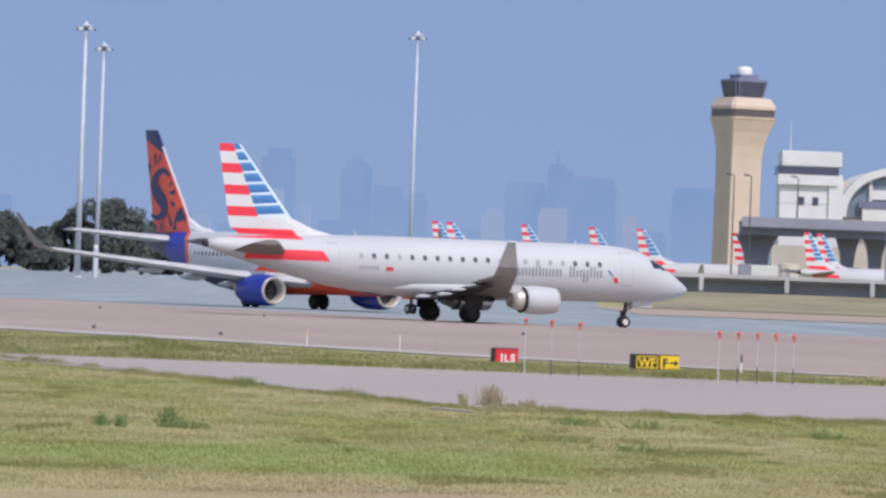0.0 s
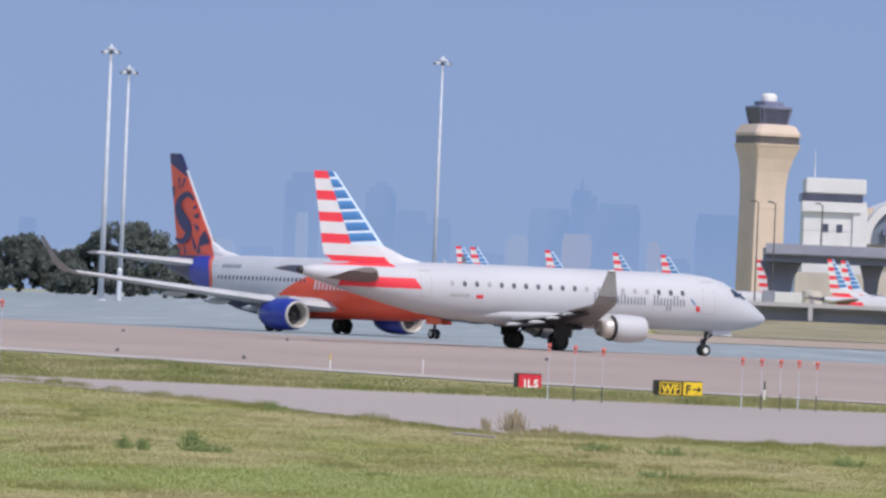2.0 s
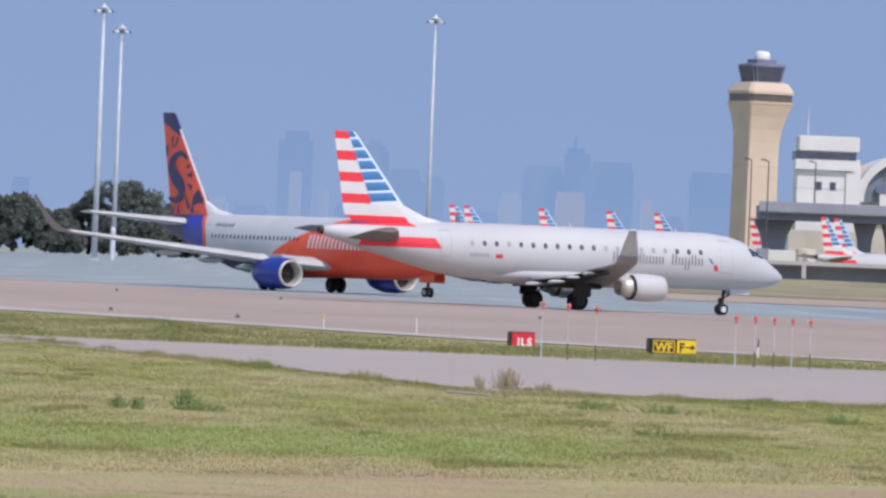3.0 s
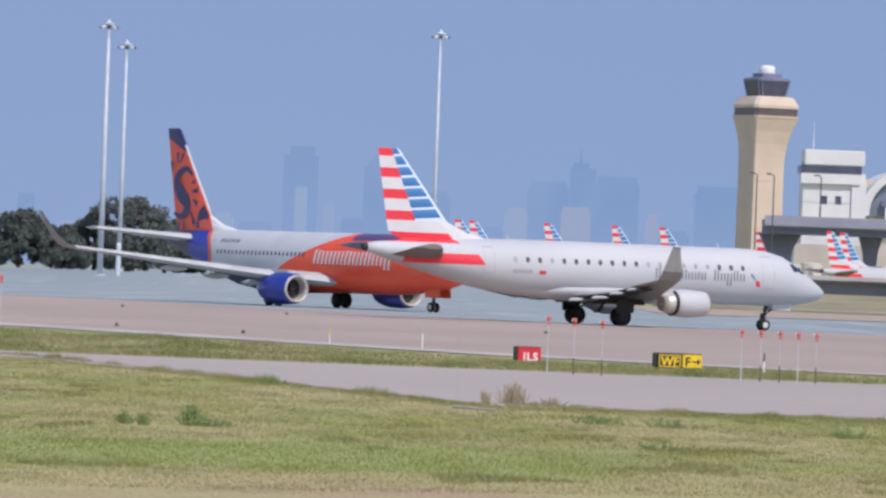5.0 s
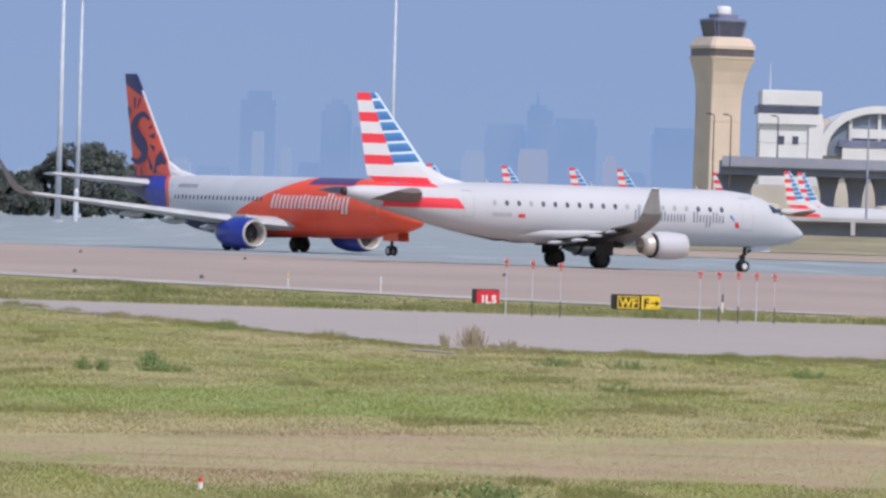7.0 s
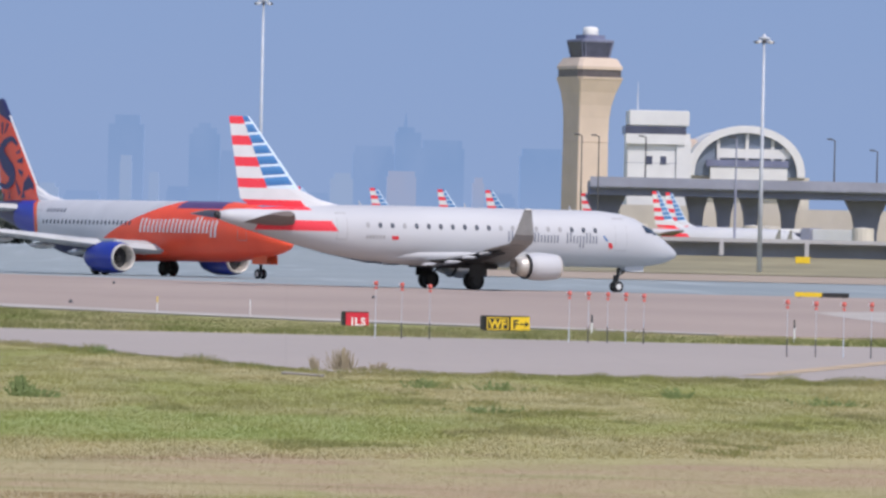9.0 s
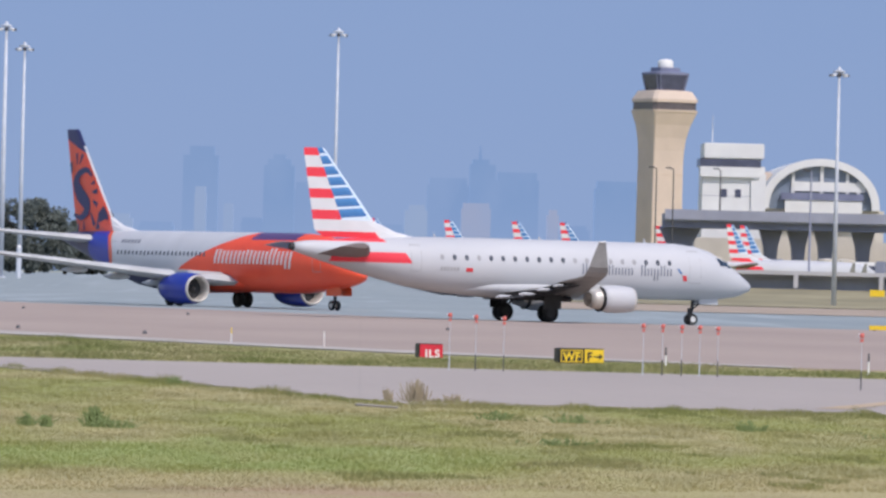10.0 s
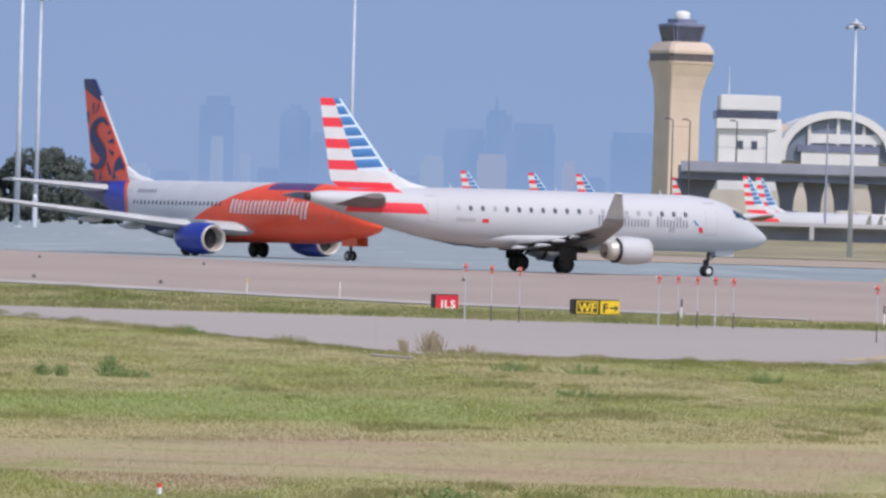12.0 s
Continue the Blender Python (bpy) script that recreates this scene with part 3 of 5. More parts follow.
def airliner():
    p = thing("airliner", "white airliner with orange front and orange tail waiting on the taxiway", "airplane")
    hull = S_HULL
    body = part("fuselage", hull.mesh(48), M_SBODY, p, "white fuselage with orange front, dark blue belly and blue tail", True)
    part("wing_fairing", loft([[(x, w * math.cos(2 * math.pi * i / 24), 1.75 + h * math.sin(2 * math.pi * i / 24)) for i in range(24)]
                               for x, w, h in ((7.6, 0.3, 0.2), (6.2, 1.3, 0.5), (3.8, 1.85, 0.72), (0, 2.0, 0.8), (-3, 1.8, 0.7), (-5.2, 1.2, 0.5), (-6.8, 0.3, 0.2))]), M_SBODY, body, smooth=True)
    fin = part("fin", foil([(-7.8, 0, 5.0, 9.4), (-11.2, 0, 5.6, 6.2), (-12.7, 0, 6.2, 5.05), (-17.35, 0, 12.35, 1.75), (-17.6, 0, 12.5, 1.5)], True, 0.6), M_SFIN, p, "orange tail fin with navy tip and emblem")
    # sun emblem: an s-shaped sweep with rays, as plain shapes
    for s in (-1, 1):
        skin = lambda z: s * (0.043 * (5.05 - 0.537 * (z - 6.2)) + 0.012)
        # a ribbon along a bent line, swelling in the middle
        line = [Vector(v) for v in ((-15.4, 9.15), (-16.2, 9.58), (-17.2, 9.2), (-17.45, 8.55), (-16.85, 7.8), (-16.05, 7.2), (-15.95, 6.6), (-16.7, 6.12), (-17.6, 6.35))]
        wide = (0.12, 0.20, 0.30, 0.42, 0.54, 0.52, 0.38, 0.20, 0.10)
        b, rows_ = bmesh.new(), []
        for i in range(33):
            k, f = min(i // 4, 7), i / 4 - min(i // 4, 7)
            p0, p1, p2, p3 = line[max(k - 1, 0)], line[k], line[k + 1], line[min(k + 2, 8)]
            c = 0.5 * (2 * p1 + (p2 - p0) * f + (2 * p0 - 5 * p1 + 4 * p2 - p3) * f * f + (3 * p1 - p0 - 3 * p2 + p3) * f ** 3)
            d = 0.5 * ((p2 - p0) + 2 * (2 * p0 - 5 * p1 + 4 * p2 - p3) * f + 3 * (3 * p1 - p0 - 3 * p2 + p3) * f * f)
            d.normalize()
            n = Vector((-d.y, d.x)) * (wide[k] + (wide[k + 1] - wide[k]) * f)
            rows_.append([b.verts.new((q.x, skin(q.y), q.y)) for q in (c - n, c + n)])
        for (a0, a1), (b0, b1) in zip(rows_, rows_[1:]):
            b.faces.new((a0, a1, b1, b0))
        part("emblem", b, M_NAVY, fin, "navy s-shaped emblem sweep")
        for x, z, deg, half, w in ((-16.95, 10.35, 62, 0.40, 0.16), (-17.5, 10.35, 95, 0.42, 0.14), (-18.2, 9.7, 100, 0.4, 0.16), (-15.25, 8.62, 20, 0.25, 0.16), (-14.95, 8.0, 5, 0.36, 0.22),
                                   (-14.85, 7.2, -30, 0.34, 0.2), (-15.1, 6.05, -58, 0.55, 0.18), (-16.2, 5.55, -80, 0.32, 0.12), (-16.9, 5.5, -95, 0.3, 0.12)):
            a = radians(deg)
            d, n = Vector((math.cos(a), math.sin(a))) * half, Vector((-math.sin(a), math.cos(a))) * w
            c, b = Vector((x, z)), bmesh.new()
            b.faces.new([b.verts.new((q.x, skin(q.y), q.y)) for q in (c - d - n * 0.35, c + d - n, c + d + n, c - d + n * 0.35)])
            part("emblem_ray", b, M_NAVY, fin)
        b = bmesh.new()
        b.faces.new([b.verts.new((x, skin(z), z)) for x, z in ((-14.6, 5.3), (-12.9, 5.3), (-13.0, 6.3), (-13.7, 7.0), (-14.3, 6.5))])
        part("emblem_patch", b, M_NAVY, fin)
        part("tailplane", foil([(-13.6, s * 0.6, 4.5, 4.4), (-17.0, s * 7.15, 5.05, 1.6)]), M_WING, p, "pale grey horizontal tailplane")
        wing = part("wing", foil([(5.9, s * 1.2, 1.75, 8.0), (3.0, s * 5.6, 2.15, 5.0), (-4.3, s * 16.6, 3.55, 1.75)], thick=0.95), M_WING, p, "pale grey swept wing")
        part("winglet", foil([(-4.3, s * 16.6, 3.55, 1.75), (-4.75, s * 17.1, 3.75, 1.35), (-5.3, s * 17.45, 4.2, 1.0), (-6.9, s * 17.95, 6.0, 0.45)], thick=0.6), M_GREY, wing, "tall grey blended winglet")
        for y, x, z in ((3.4, -1.6, 1.55), (6.6, -1.7, 1.95), (9.6, -2.5, 2.35)):
            part("flap_fairing", loft([[(x + a, s * y + r * math.cos(2 * math.pi * i / 10), z + r * 1.2 * math.sin(2 * math.pi * i / 10)) for i in range(10)]
                                       for a, r in ((1.6, 0.02), (1.0, 0.15), (0.1, 0.2), (-0.9, 0.18), (-1.9, 0.03))]), M_WING, wing, "grey flap track fairing", True)
        at = (5.85, s * 4.83, 1.22)
        eng = part("engine", lathe([(-0.10, 1.00), (-0.45, 1.10), (-1.2, 1.15), (-2.4, 1.12), (-3.3, 0.96), (-3.7, 0.84)], "X", at, 36, 0.95, caps=False), M_ENGBLUE, p, "cobalt blue engine nacelle", True)
        part("inlet_lip", lathe([(-0.12, 0.985), (0.02, 0.95), (0.06, 0.90), (0.0, 0.83), (-0.3, 0.79), (-0.9, 0.78)], "X", at, 36, 0.95, caps=False), M_STEEL, eng, "polished inlet lip", True)
        part("fan", lathe([(-0.35, 0.03), (-0.6, 0.2), (-0.85, 0.26), (-0.86, 0.78)], "X", at, 28, 0.95), M_DARK, eng, "dark fan with spinner")
        part("exhaust_nozzle", lathe([(-3.3, 0.70), (-4.2, 0.5), (-4.6, 0.35), (-4.7, 0.1)], "X", at, 28), M_STEEL, eng, "bare metal exhaust nozzle", True)
        part("pylon", boxed(1.2, 4.9, s * 4.83 - 0.16, s * 4.83 + 0.16, 2.0, 2.55, bevel=0.1), M_WING, eng)
        for i in range(23):
            x = -9.2 + 0.508 * i
            part("cabin_window", hull.patch(x - 0.12, x + 0.12, 3.50, 3.84, s, 0.014, 0, 2, 5, True), M_WIN, body)
        for x0, x1, z0, z1 in ((15.1, 15.95, 2.6, 4.4), (-10.6, -9.9, 2.8, 4.45)):
            b = bmesh.new()
            for a in ((x0, x0 + 0.03, z0, z1), (x1, x1 + 0.03, z0, z1), (x0, x1, z0, z0 + 0.03), (x0, x1, z1, z1 + 0.04)):
                hull.patch(*a, s, 0.012, bm=b)
            part("cabin_door", b, M_SHADE, body, "thin outline of a closed cabin door")
        for x0, x1, z0, z1, sl in ((16.3, 16.85, 3.55, 4.0, -0.25), (16.9, 17.5, 3.4, 3.8, -0.25)):
            part("cockpit_window", hull.patch(x0, x1, z0, z1, s, 0.014, sl), M_GLASS, body, "dark cockpit window")
        hs = [1.0, 0.92, 0.92, 0.92, 0.98, 0.92, 0.92, 1.12, 0.92, -0.92]
        letters(hull, body, 3.3, 13.0, 3.05, [h for h in (hs if s < 0 else hs[::-1]) for i in (0, 1)], s, M_LETTER, 0.52, 0.12)
        letters(hull, body, -9.2, -6.6, 4.35, [0.26] * 6, s, M_TEXT, 0.4)
        leg = part("main_gear", tube((0, s * 2.86, 0.55), (0.1, s * 2.6, 1.9), 0.14, 0.18), M_DARK, p, "main landing gear leg")
        part("axle", tube((0, s * 2.35, 0.55), (0, s * 3.35, 0.55), 0.1), M_DARK, leg)
        for y in (2.48, 3.24):
            wheel_parts(p, "main_wheel", 0, s * y, 0.56, 0.38, M_DARK)
        wheel_parts(p, "nose_wheel", 15.6, s * 0.22, 0.34, 0.2, M_STEEL)
    strut = part("nose_gear", tube((15.6, 0, 0.4), (15.7, 0, 1.8), 0.1, 0.13), M_DARK, p, "nose landing gear leg")
    for s in (-1, 1):
        part("gear_door", boxed(15.2, 17.0, s * 0.45 - 0.015, s * 0.45 + 0.015, 1.0, 1.6, bevel=0.01), M_ORANGE, strut)
    return p


jet = regional_jet("regional_jet", "silver-white regional jet with striped tail taxiing past", True)
jet_wheels = []
for s in (-1, 1):
    for y in (2.36, 2.86):
        jet_wheels.append((wheel_parts(jet, "main_wheel", 0, s * y, 0.52, 0.34, M_DARK), 0.52))
    jet_wheels.append((wheel_parts(jet, "nose_wheel", 11.4, s * 0.20, 0.33, 0.19, M_RIM), 0.33))

other = airliner()
other.matrix_basis = pose(-10.67, 510.3, 0.03, 0, 0, -55.2)

# ---- distance ----
def haze_sky():
    k = Nodes("hazy_blue_sky")
    x, y, z = k.xyz()
    up = k.n("ShaderNodeMapRange")
    up.inputs[1].default_value, up.inputs[2].default_value = 0.0, 220.0
    k.t.links.new(z, up.inputs[0])
    c = k.mix(up.outputs[0], (0.238, 0.352, 0.572), (0.210, 0.329, 0.563))
    c = k.mix(k.math("MULTIPLY", k.noise(0.004, (1, 1, 2.5), 3.0), 0.06), c, (0.29, 0.37, 0.55))
    k.put(k.b.inputs["Emission Color"], c)
    k.b.inputs["Emission Strength"].default_value = 1.0
    return k.done((0.0, 0.0, 0.0))


bm = bmesh.new()
row = []
for i in range(25):
    a = radians(-24 + 2 * i)
    row.append([bm.verts.new((4780 * math.sin(a), 4780 * math.cos(a), z)) for z in (-20, 120, 900)])
for a, b in zip(row, row[1:]):
    for j in (0, 1):
        bm.faces.new((a[j], b[j], b[j + 1], a[j + 1]))
tagged(part("backdrop_sky", bm, haze_sky(), None, smooth=True), "plain hazy blue sky down to the horizon", "sky", kind="structure")

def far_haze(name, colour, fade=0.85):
    """A far tower painted in glowing haze colour, thicker towards the ground and drifting."""
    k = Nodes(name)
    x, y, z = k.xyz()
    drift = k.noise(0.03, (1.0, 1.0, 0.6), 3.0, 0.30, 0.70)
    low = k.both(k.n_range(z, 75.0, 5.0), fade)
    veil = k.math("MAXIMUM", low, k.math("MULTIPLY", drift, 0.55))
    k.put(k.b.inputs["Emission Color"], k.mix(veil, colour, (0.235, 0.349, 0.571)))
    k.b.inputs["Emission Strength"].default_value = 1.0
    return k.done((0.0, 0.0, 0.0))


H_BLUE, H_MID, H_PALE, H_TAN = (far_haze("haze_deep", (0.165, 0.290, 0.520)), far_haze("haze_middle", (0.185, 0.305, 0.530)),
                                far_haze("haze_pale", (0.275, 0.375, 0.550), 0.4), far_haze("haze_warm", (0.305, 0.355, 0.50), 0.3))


def skyscraper(x0, x1, top, material, crown="flat", y=4500.0):
    """A far tower lost in haze: stacked blocks with a crown."""
    b, w = bmesh.new(), x1 - x0
    box(b, x0, x1, y, y + 25, -5, top * 0.93)
    if crown == "step":
        box(b, x0 + w * 0.18, x1 - w * 0.12, y + 2, y + 23, top * 0.93, top)
    elif crown == "dome":
        box(b, x0 + w * 0.12, x1 - w * 0.12, y + 2, y + 23, top * 0.93, top * 0.98)
        box(b, x0 + w * 0.3, x1 - w * 0.3, y + 4, y + 21, top * 0.98, top * 1.02)
    elif crown == "spire":
        box(b, x0 + w * 0.1, x1 - w * 0.25, y + 2, y + 23, top * 0.93, top * 0.97)
        tube((x0 + w * 0.4, y + 12, top * 0.97), (x0 + w * 0.4, y + 12, top * 1.08), 1.2, 0.3, 6, b)
    else:
        box(b, x0 + w * 0.05, x1 - w * 0.05, y + 2, y + 23, top * 0.93, top)
    return tagged(part("skyscraper", b, material, None), "distant city tower in painted haze blue", "skyscraper", "downtown skyline")


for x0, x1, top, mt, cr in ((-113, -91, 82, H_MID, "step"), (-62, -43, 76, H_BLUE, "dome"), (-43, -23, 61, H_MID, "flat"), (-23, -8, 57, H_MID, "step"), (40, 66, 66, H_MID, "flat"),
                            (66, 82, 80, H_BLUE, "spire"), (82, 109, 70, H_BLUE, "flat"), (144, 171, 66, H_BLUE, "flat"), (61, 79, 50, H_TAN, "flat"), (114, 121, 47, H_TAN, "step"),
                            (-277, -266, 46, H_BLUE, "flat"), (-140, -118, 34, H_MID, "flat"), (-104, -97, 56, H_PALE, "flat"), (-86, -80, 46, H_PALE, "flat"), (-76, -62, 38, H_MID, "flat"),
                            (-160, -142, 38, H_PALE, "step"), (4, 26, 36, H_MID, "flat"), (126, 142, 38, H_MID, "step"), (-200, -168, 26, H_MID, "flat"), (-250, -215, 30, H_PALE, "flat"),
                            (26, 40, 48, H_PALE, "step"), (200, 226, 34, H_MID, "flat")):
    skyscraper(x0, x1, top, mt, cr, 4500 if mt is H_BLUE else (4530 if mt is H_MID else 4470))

# ---- terminal side ----
M_CONC = worn("cream_concrete", (0.63, 0.515, 0.43), 0.85, 0, 0.12, 0.15, 0.0, 2.0)
M_PALEW = worn("white_cladding", (0.74, 0.74, 0.74), 0.7, 0, 0.1, 0.2, 0.0, 2.0)
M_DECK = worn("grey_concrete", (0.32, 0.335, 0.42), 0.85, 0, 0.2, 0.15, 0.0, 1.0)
# darker, bluer than the deck grey: shade and haze put into the colour
M_PIER = worn("shade_blue_concrete", (0.21, 0.23, 0.35), 0.9, 0, 0.25, 0.2)
# glass colour lifted and blued to carry the haze of distance
M_TGLASS = worn("tinted_glass", (0.085, 0.095, 0.155), 0.25, 0, 0.3, 0.4)
M_GBAND = worn("smoked_glass", (0.13, 0.11, 0.12), 0.4, 0, 0.3, 0.6)
# hall glass paler in its colour, with haze mixed in
M_AGLASS = worn("hall_glass", (0.22, 0.27, 0.36), 0.3, 0, 0.3, 0.3)
M_POLE = worn("galvanised_steel", (0.60, 0.64, 0.71), 0.7, 0.0, 0.2, 0.5)
M_POST = worn("dark_post_paint", (0.10, 0.10, 0.11), 0.7, 0, 0.3, 1)
M_BEIGE = worn("beige_wall", (0.66, 0.61, 0.54), 0.85, 0, 0.2, 0.12)


def ring8(w, z, cut=0.14, turn=26.0, shift=0.0):
    """A square with cut corners, turned, half width w."""
    c = w * (1 - cut)
    pts = [(c, -w), (w, -c), (w, c), (c, w), (-c, w), (-w, c), (-w, -c), (-c, -w)]
    a = radians(turn)
    return [(x * math.cos(a) - y * math.sin(a) + shift, x * math.sin(a) + y * math.cos(a), z) for x, y in pts]


def control_tower():
    t = thing("control_tower", "cream concrete airport control tower with dark glazed cab", "tower", m=pose(76.4, 1850, 2.6))
    part("shaft", loft([ring8(w, z - 3, 0.05, 26.0, sh) for w, z, sh in ((4.5, 1.8, -0.75), (4.34, 33, -0.7), (4.42, 37, -0.65), (4.7, 40.3, -0.5), (5.3, 43.6, -0.25), (6.1, 46.2, -0.05), (6.4, 47.2, 0))]), M_CONC, t)
    for z in (10.0, 19.0, 28.0):
        part("pour_joint", loft([ring8(4.46, z + e, 0.05, 26.0, -0.72) for e in (-0.06, 0.06)]), M_CONC, t)
    part("gallery_window", loft([ring8(w, z - 3) for w, z in ((6.25, 47.2), (6.25, 49.4))]), M_GBAND, t, "dark strip of gallery windows")
    part("gallery_rim", loft([ring8(w, z - 3) for w, z in ((6.5, 49.4), (6.5, 50.2), (5.4, 52.2), (4.2, 52.5))]), M_CONC, t, "sloping cream roof below the cab")
    part("gallery_sill", loft([ring8(w, z - 3) for w, z in ((6.42, 46.9), (6.52, 47.5))]), M_CONC, t)
    cab = part("cab", loft([ring8(w, z - 3) for w, z in ((3.75, 52.4), (4.55, 56.4))]), M_TGLASS, t, "outward-leaning dark glass cab")
    for i in range(8):
        p, q = ring8(3.8, 49.4)[i], ring8(4.6, 53.4)[i]
        part("mullion", tube(p, q, 0.14, 0.14, 6), M_PIER, cab)
    part("cab_roof", loft([ring8(w, z - 3) for w, z in ((4.65, 56.4), (4.65, 57.0), (3.0, 57.3))]), M_PIER, t)
    part("roof_rail", loft([ring8(w, z - 3) for w, z in ((2.9, 57.3), (2.9, 58.3))]), M_PIER, t)
    part("radome", lathe([(57.9 - 3, 1.8), (58.5 - 3, 2.0), (59.9 - 3, 1.95), (60.35 - 3, 1.5), (60.5 - 3, 0.2)], "Z", n=20), M_PALEW, t, "white radome", True)
    return t


control_tower()


def ramp_building():
    t = thing("ramp_tower", "white boxy ramp tower with overhanging glazed top", "building", m=pose(-3.1, 1440, 2.6))
    part("wall", boxed(70.4, 82.9, 0, 14, -1.2, 23.8, bevel=0.15), M_PALEW, t)
    part("window_strip", boxed(69.9, 82.0, -0.8, 14, 23.6, 25.2), M_TGLASS, t, "dark strip of windows")
    part("roof_block", boxed(70.6, 82.6, -1.0, 14.4, 25.2, 28.3, bevel=0.2), M_PALEW, t)
    part("ledge", boxed(70.0, 81.8, -0.9, 0, 21.6, 23.6), M_PALEW, t)
    for x in (74.2, 77.0):
        part("window", boxed(x, x + 1.2, -0.12, 0.1, 17.6, 19.2), M_TGLASS, t)
    part("corner_pier", boxed(80.2, 83.1, -0.5, 0, -1.2, 22.3), M_PALEW, t)
    part("mast", tube((72.4, 3, 28.5), (72.4, 3, 34.0), 0.16, 0.05, 6), M_POLE, t)
    for i in range(4):
        part("panel_joint", boxed(70.0, 82.8, -0.03, 0.02, 4.0 + 4.6 * i, 4.08 + 4.6 * i), M_DECK, t)


ramp_building()


def arched_hall():
    t = thing("arched_hall", "white vaulted terminal hall with a glazed arched front", "building", m=pose(92.4, 1462, 2.6))
    n, w, h, base = 40, 12.0, 10.3, 15.8
    arc = lambda r, hh, y: [(-r * math.cos(math.pi * i / n), y, base + hh * math.sin(math.pi * i / n) ** 0.9) for i in range(n + 1)]
    b = bmesh.new()
    rings = [arc(w, h, 0), arc(w, h, 60), arc(w - 1.6, h - 1.5, 60), arc(w - 1.6, h - 1.5, 0)]
    rings.append(rings[0])
    loft(rings, b, close=False, caps=False)
    part("vault", b, M_PALEW, t, "white barrel roof")
    b = bmesh.new()
    inner = [b.verts.new((x, 1.5, z)) for x, _, z in arc(w - 1.5, h - 1.4, 0)]
    b.faces.new(inner)
    part("glazing", b, M_AGLASS, t, "blue-grey glazed arch")
    for x in (-5.6, 0.2, 5.4, 7.6):
        part("mullion", boxed(x - 0.32, x + 0.32, 0.9, 1.4, base, base + (h - 1.6) * math.sqrt(max(0.05, 1 - (x / (w - 1.6)) ** 2))), M_PALEW, t)
    part("transom", boxed(-5.6, 9.0, 0.8, 1.3, base + 3.7, base + 5.6), M_PALEW, t)
    part("canopy", boxed(-8.0, 8.6, 0.2, 1.2, base + 1.9, base + 3.3), M_PIER, t, "dark canopy strip")
    part("front_panel", boxed(-7.2, 8.4, 0.4, 1.1, base - 3, base + 1.9), M_PALEW, t)
    part("wall", boxed(-13.0, 13.0, 2, 60, -1.2, base), M_BEIGE, t)
    part("annex", boxed(-13.5, -9, 14, 60, -1.2, base + 7.6, bevel=0.4), M_CONC, t, "beige annex behind the arch")


arched_hall()

D0, DV, DN = Vector((58.4, 1400, 0)), Vector((60.0, 0, 0)), Vector((0, -1, 0))


def deck_bar(t, name, s0, s1, n0, n1, z0, z1, material, label=""):
    """A bar along the viaduct: s along it in shares, n across in metres."""
    b = bmesh.new()
    pts = [D0 + DV * s + DN * n for s, n in ((s0, n0), (s1, n0), (s1, n1), (s0, n1))]
    loft([[(p.x, p.y, z0) for p in pts], [(p.x, p.y, z1) for p in pts]], b)
    return part(name, b, material, t, label)


def viaduct():
    t = thing("viaduct", "grey concrete guideway viaduct on flared piers", "viaduct")
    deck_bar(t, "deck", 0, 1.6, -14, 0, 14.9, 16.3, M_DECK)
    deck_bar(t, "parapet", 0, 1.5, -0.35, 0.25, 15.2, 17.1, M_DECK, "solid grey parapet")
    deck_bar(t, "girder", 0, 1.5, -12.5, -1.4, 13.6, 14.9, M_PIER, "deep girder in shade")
    for s, w in ((0.057, 5.4), (0.352, 3.0), (0.442, 2.9), (0.53, 3.0), (0.652, 3.0), (0.905, 5.6), (1.25, 5.0)):
        c = D0 + DV * s - DN * 10
        rings = []
        for z, k in ((1.4, 0.72), (7.0, 0.74), (10.6, 0.95), (13.6, 1.5)):
            rings.append([tuple(c + Vector((e * w * k / 2 * 1.0, 0, 0)) + Vector((0, g * 1.6, 0)))[:2] + (z,) for e, g in ((-1, -1), (1, -1), (1, 1), (-1, 1))])
        part("pier", loft(rings), M_PIER, t, "flared concrete pier")


viaduct()
back = thing("terminal_building", "long beige terminal wall behind the viaduct", "building")
for i, (s0, s1, z1, mt) in enumerate(((0.12, 0.36, 12.0, M_BEIGE), (0.36, 0.72, 12.6, M_BEIGE), (0.72, 1.5, 11.8, M_BEIGE))):
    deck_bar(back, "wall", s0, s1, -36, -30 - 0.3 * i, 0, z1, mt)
for i in range(14):
    s = 0.14 + 0.06 * i
    deck_bar(back, "window", s, s + 0.02, -30.6, -29.7, 4.6, 6.6, M_TGLASS)
deck_bar(back, "doorway", 0.77, 0.90, -31, -29.4, 3.0, 7.4, M_TGLASS, "dark loading bay")


def lamp_post(x, y, z0, z1, arm, material=M_POST):
    t = thing("lamp_post", "slender grey lamp post with a bent arm", "lamp post", "lamp posts by the viaduct", pose(x, y, z0))
    h = z1 - z0
    part("pole", tube((0, 0, 0), (0, 0, h), 0.17, 0.11, 8), material, t)
    part("arm", tube((0, 0, h - 0.1), (arm, 0, h + 0.15), 0.10, 0.08, 6), material, t)
    part("lamp_head", boxed(arm - 0.55, arm + 0.55, -0.25, 0.25, h + 0.05, h + 0.32, bevel=0.06), M_POST, t, "flat dark lamp head")


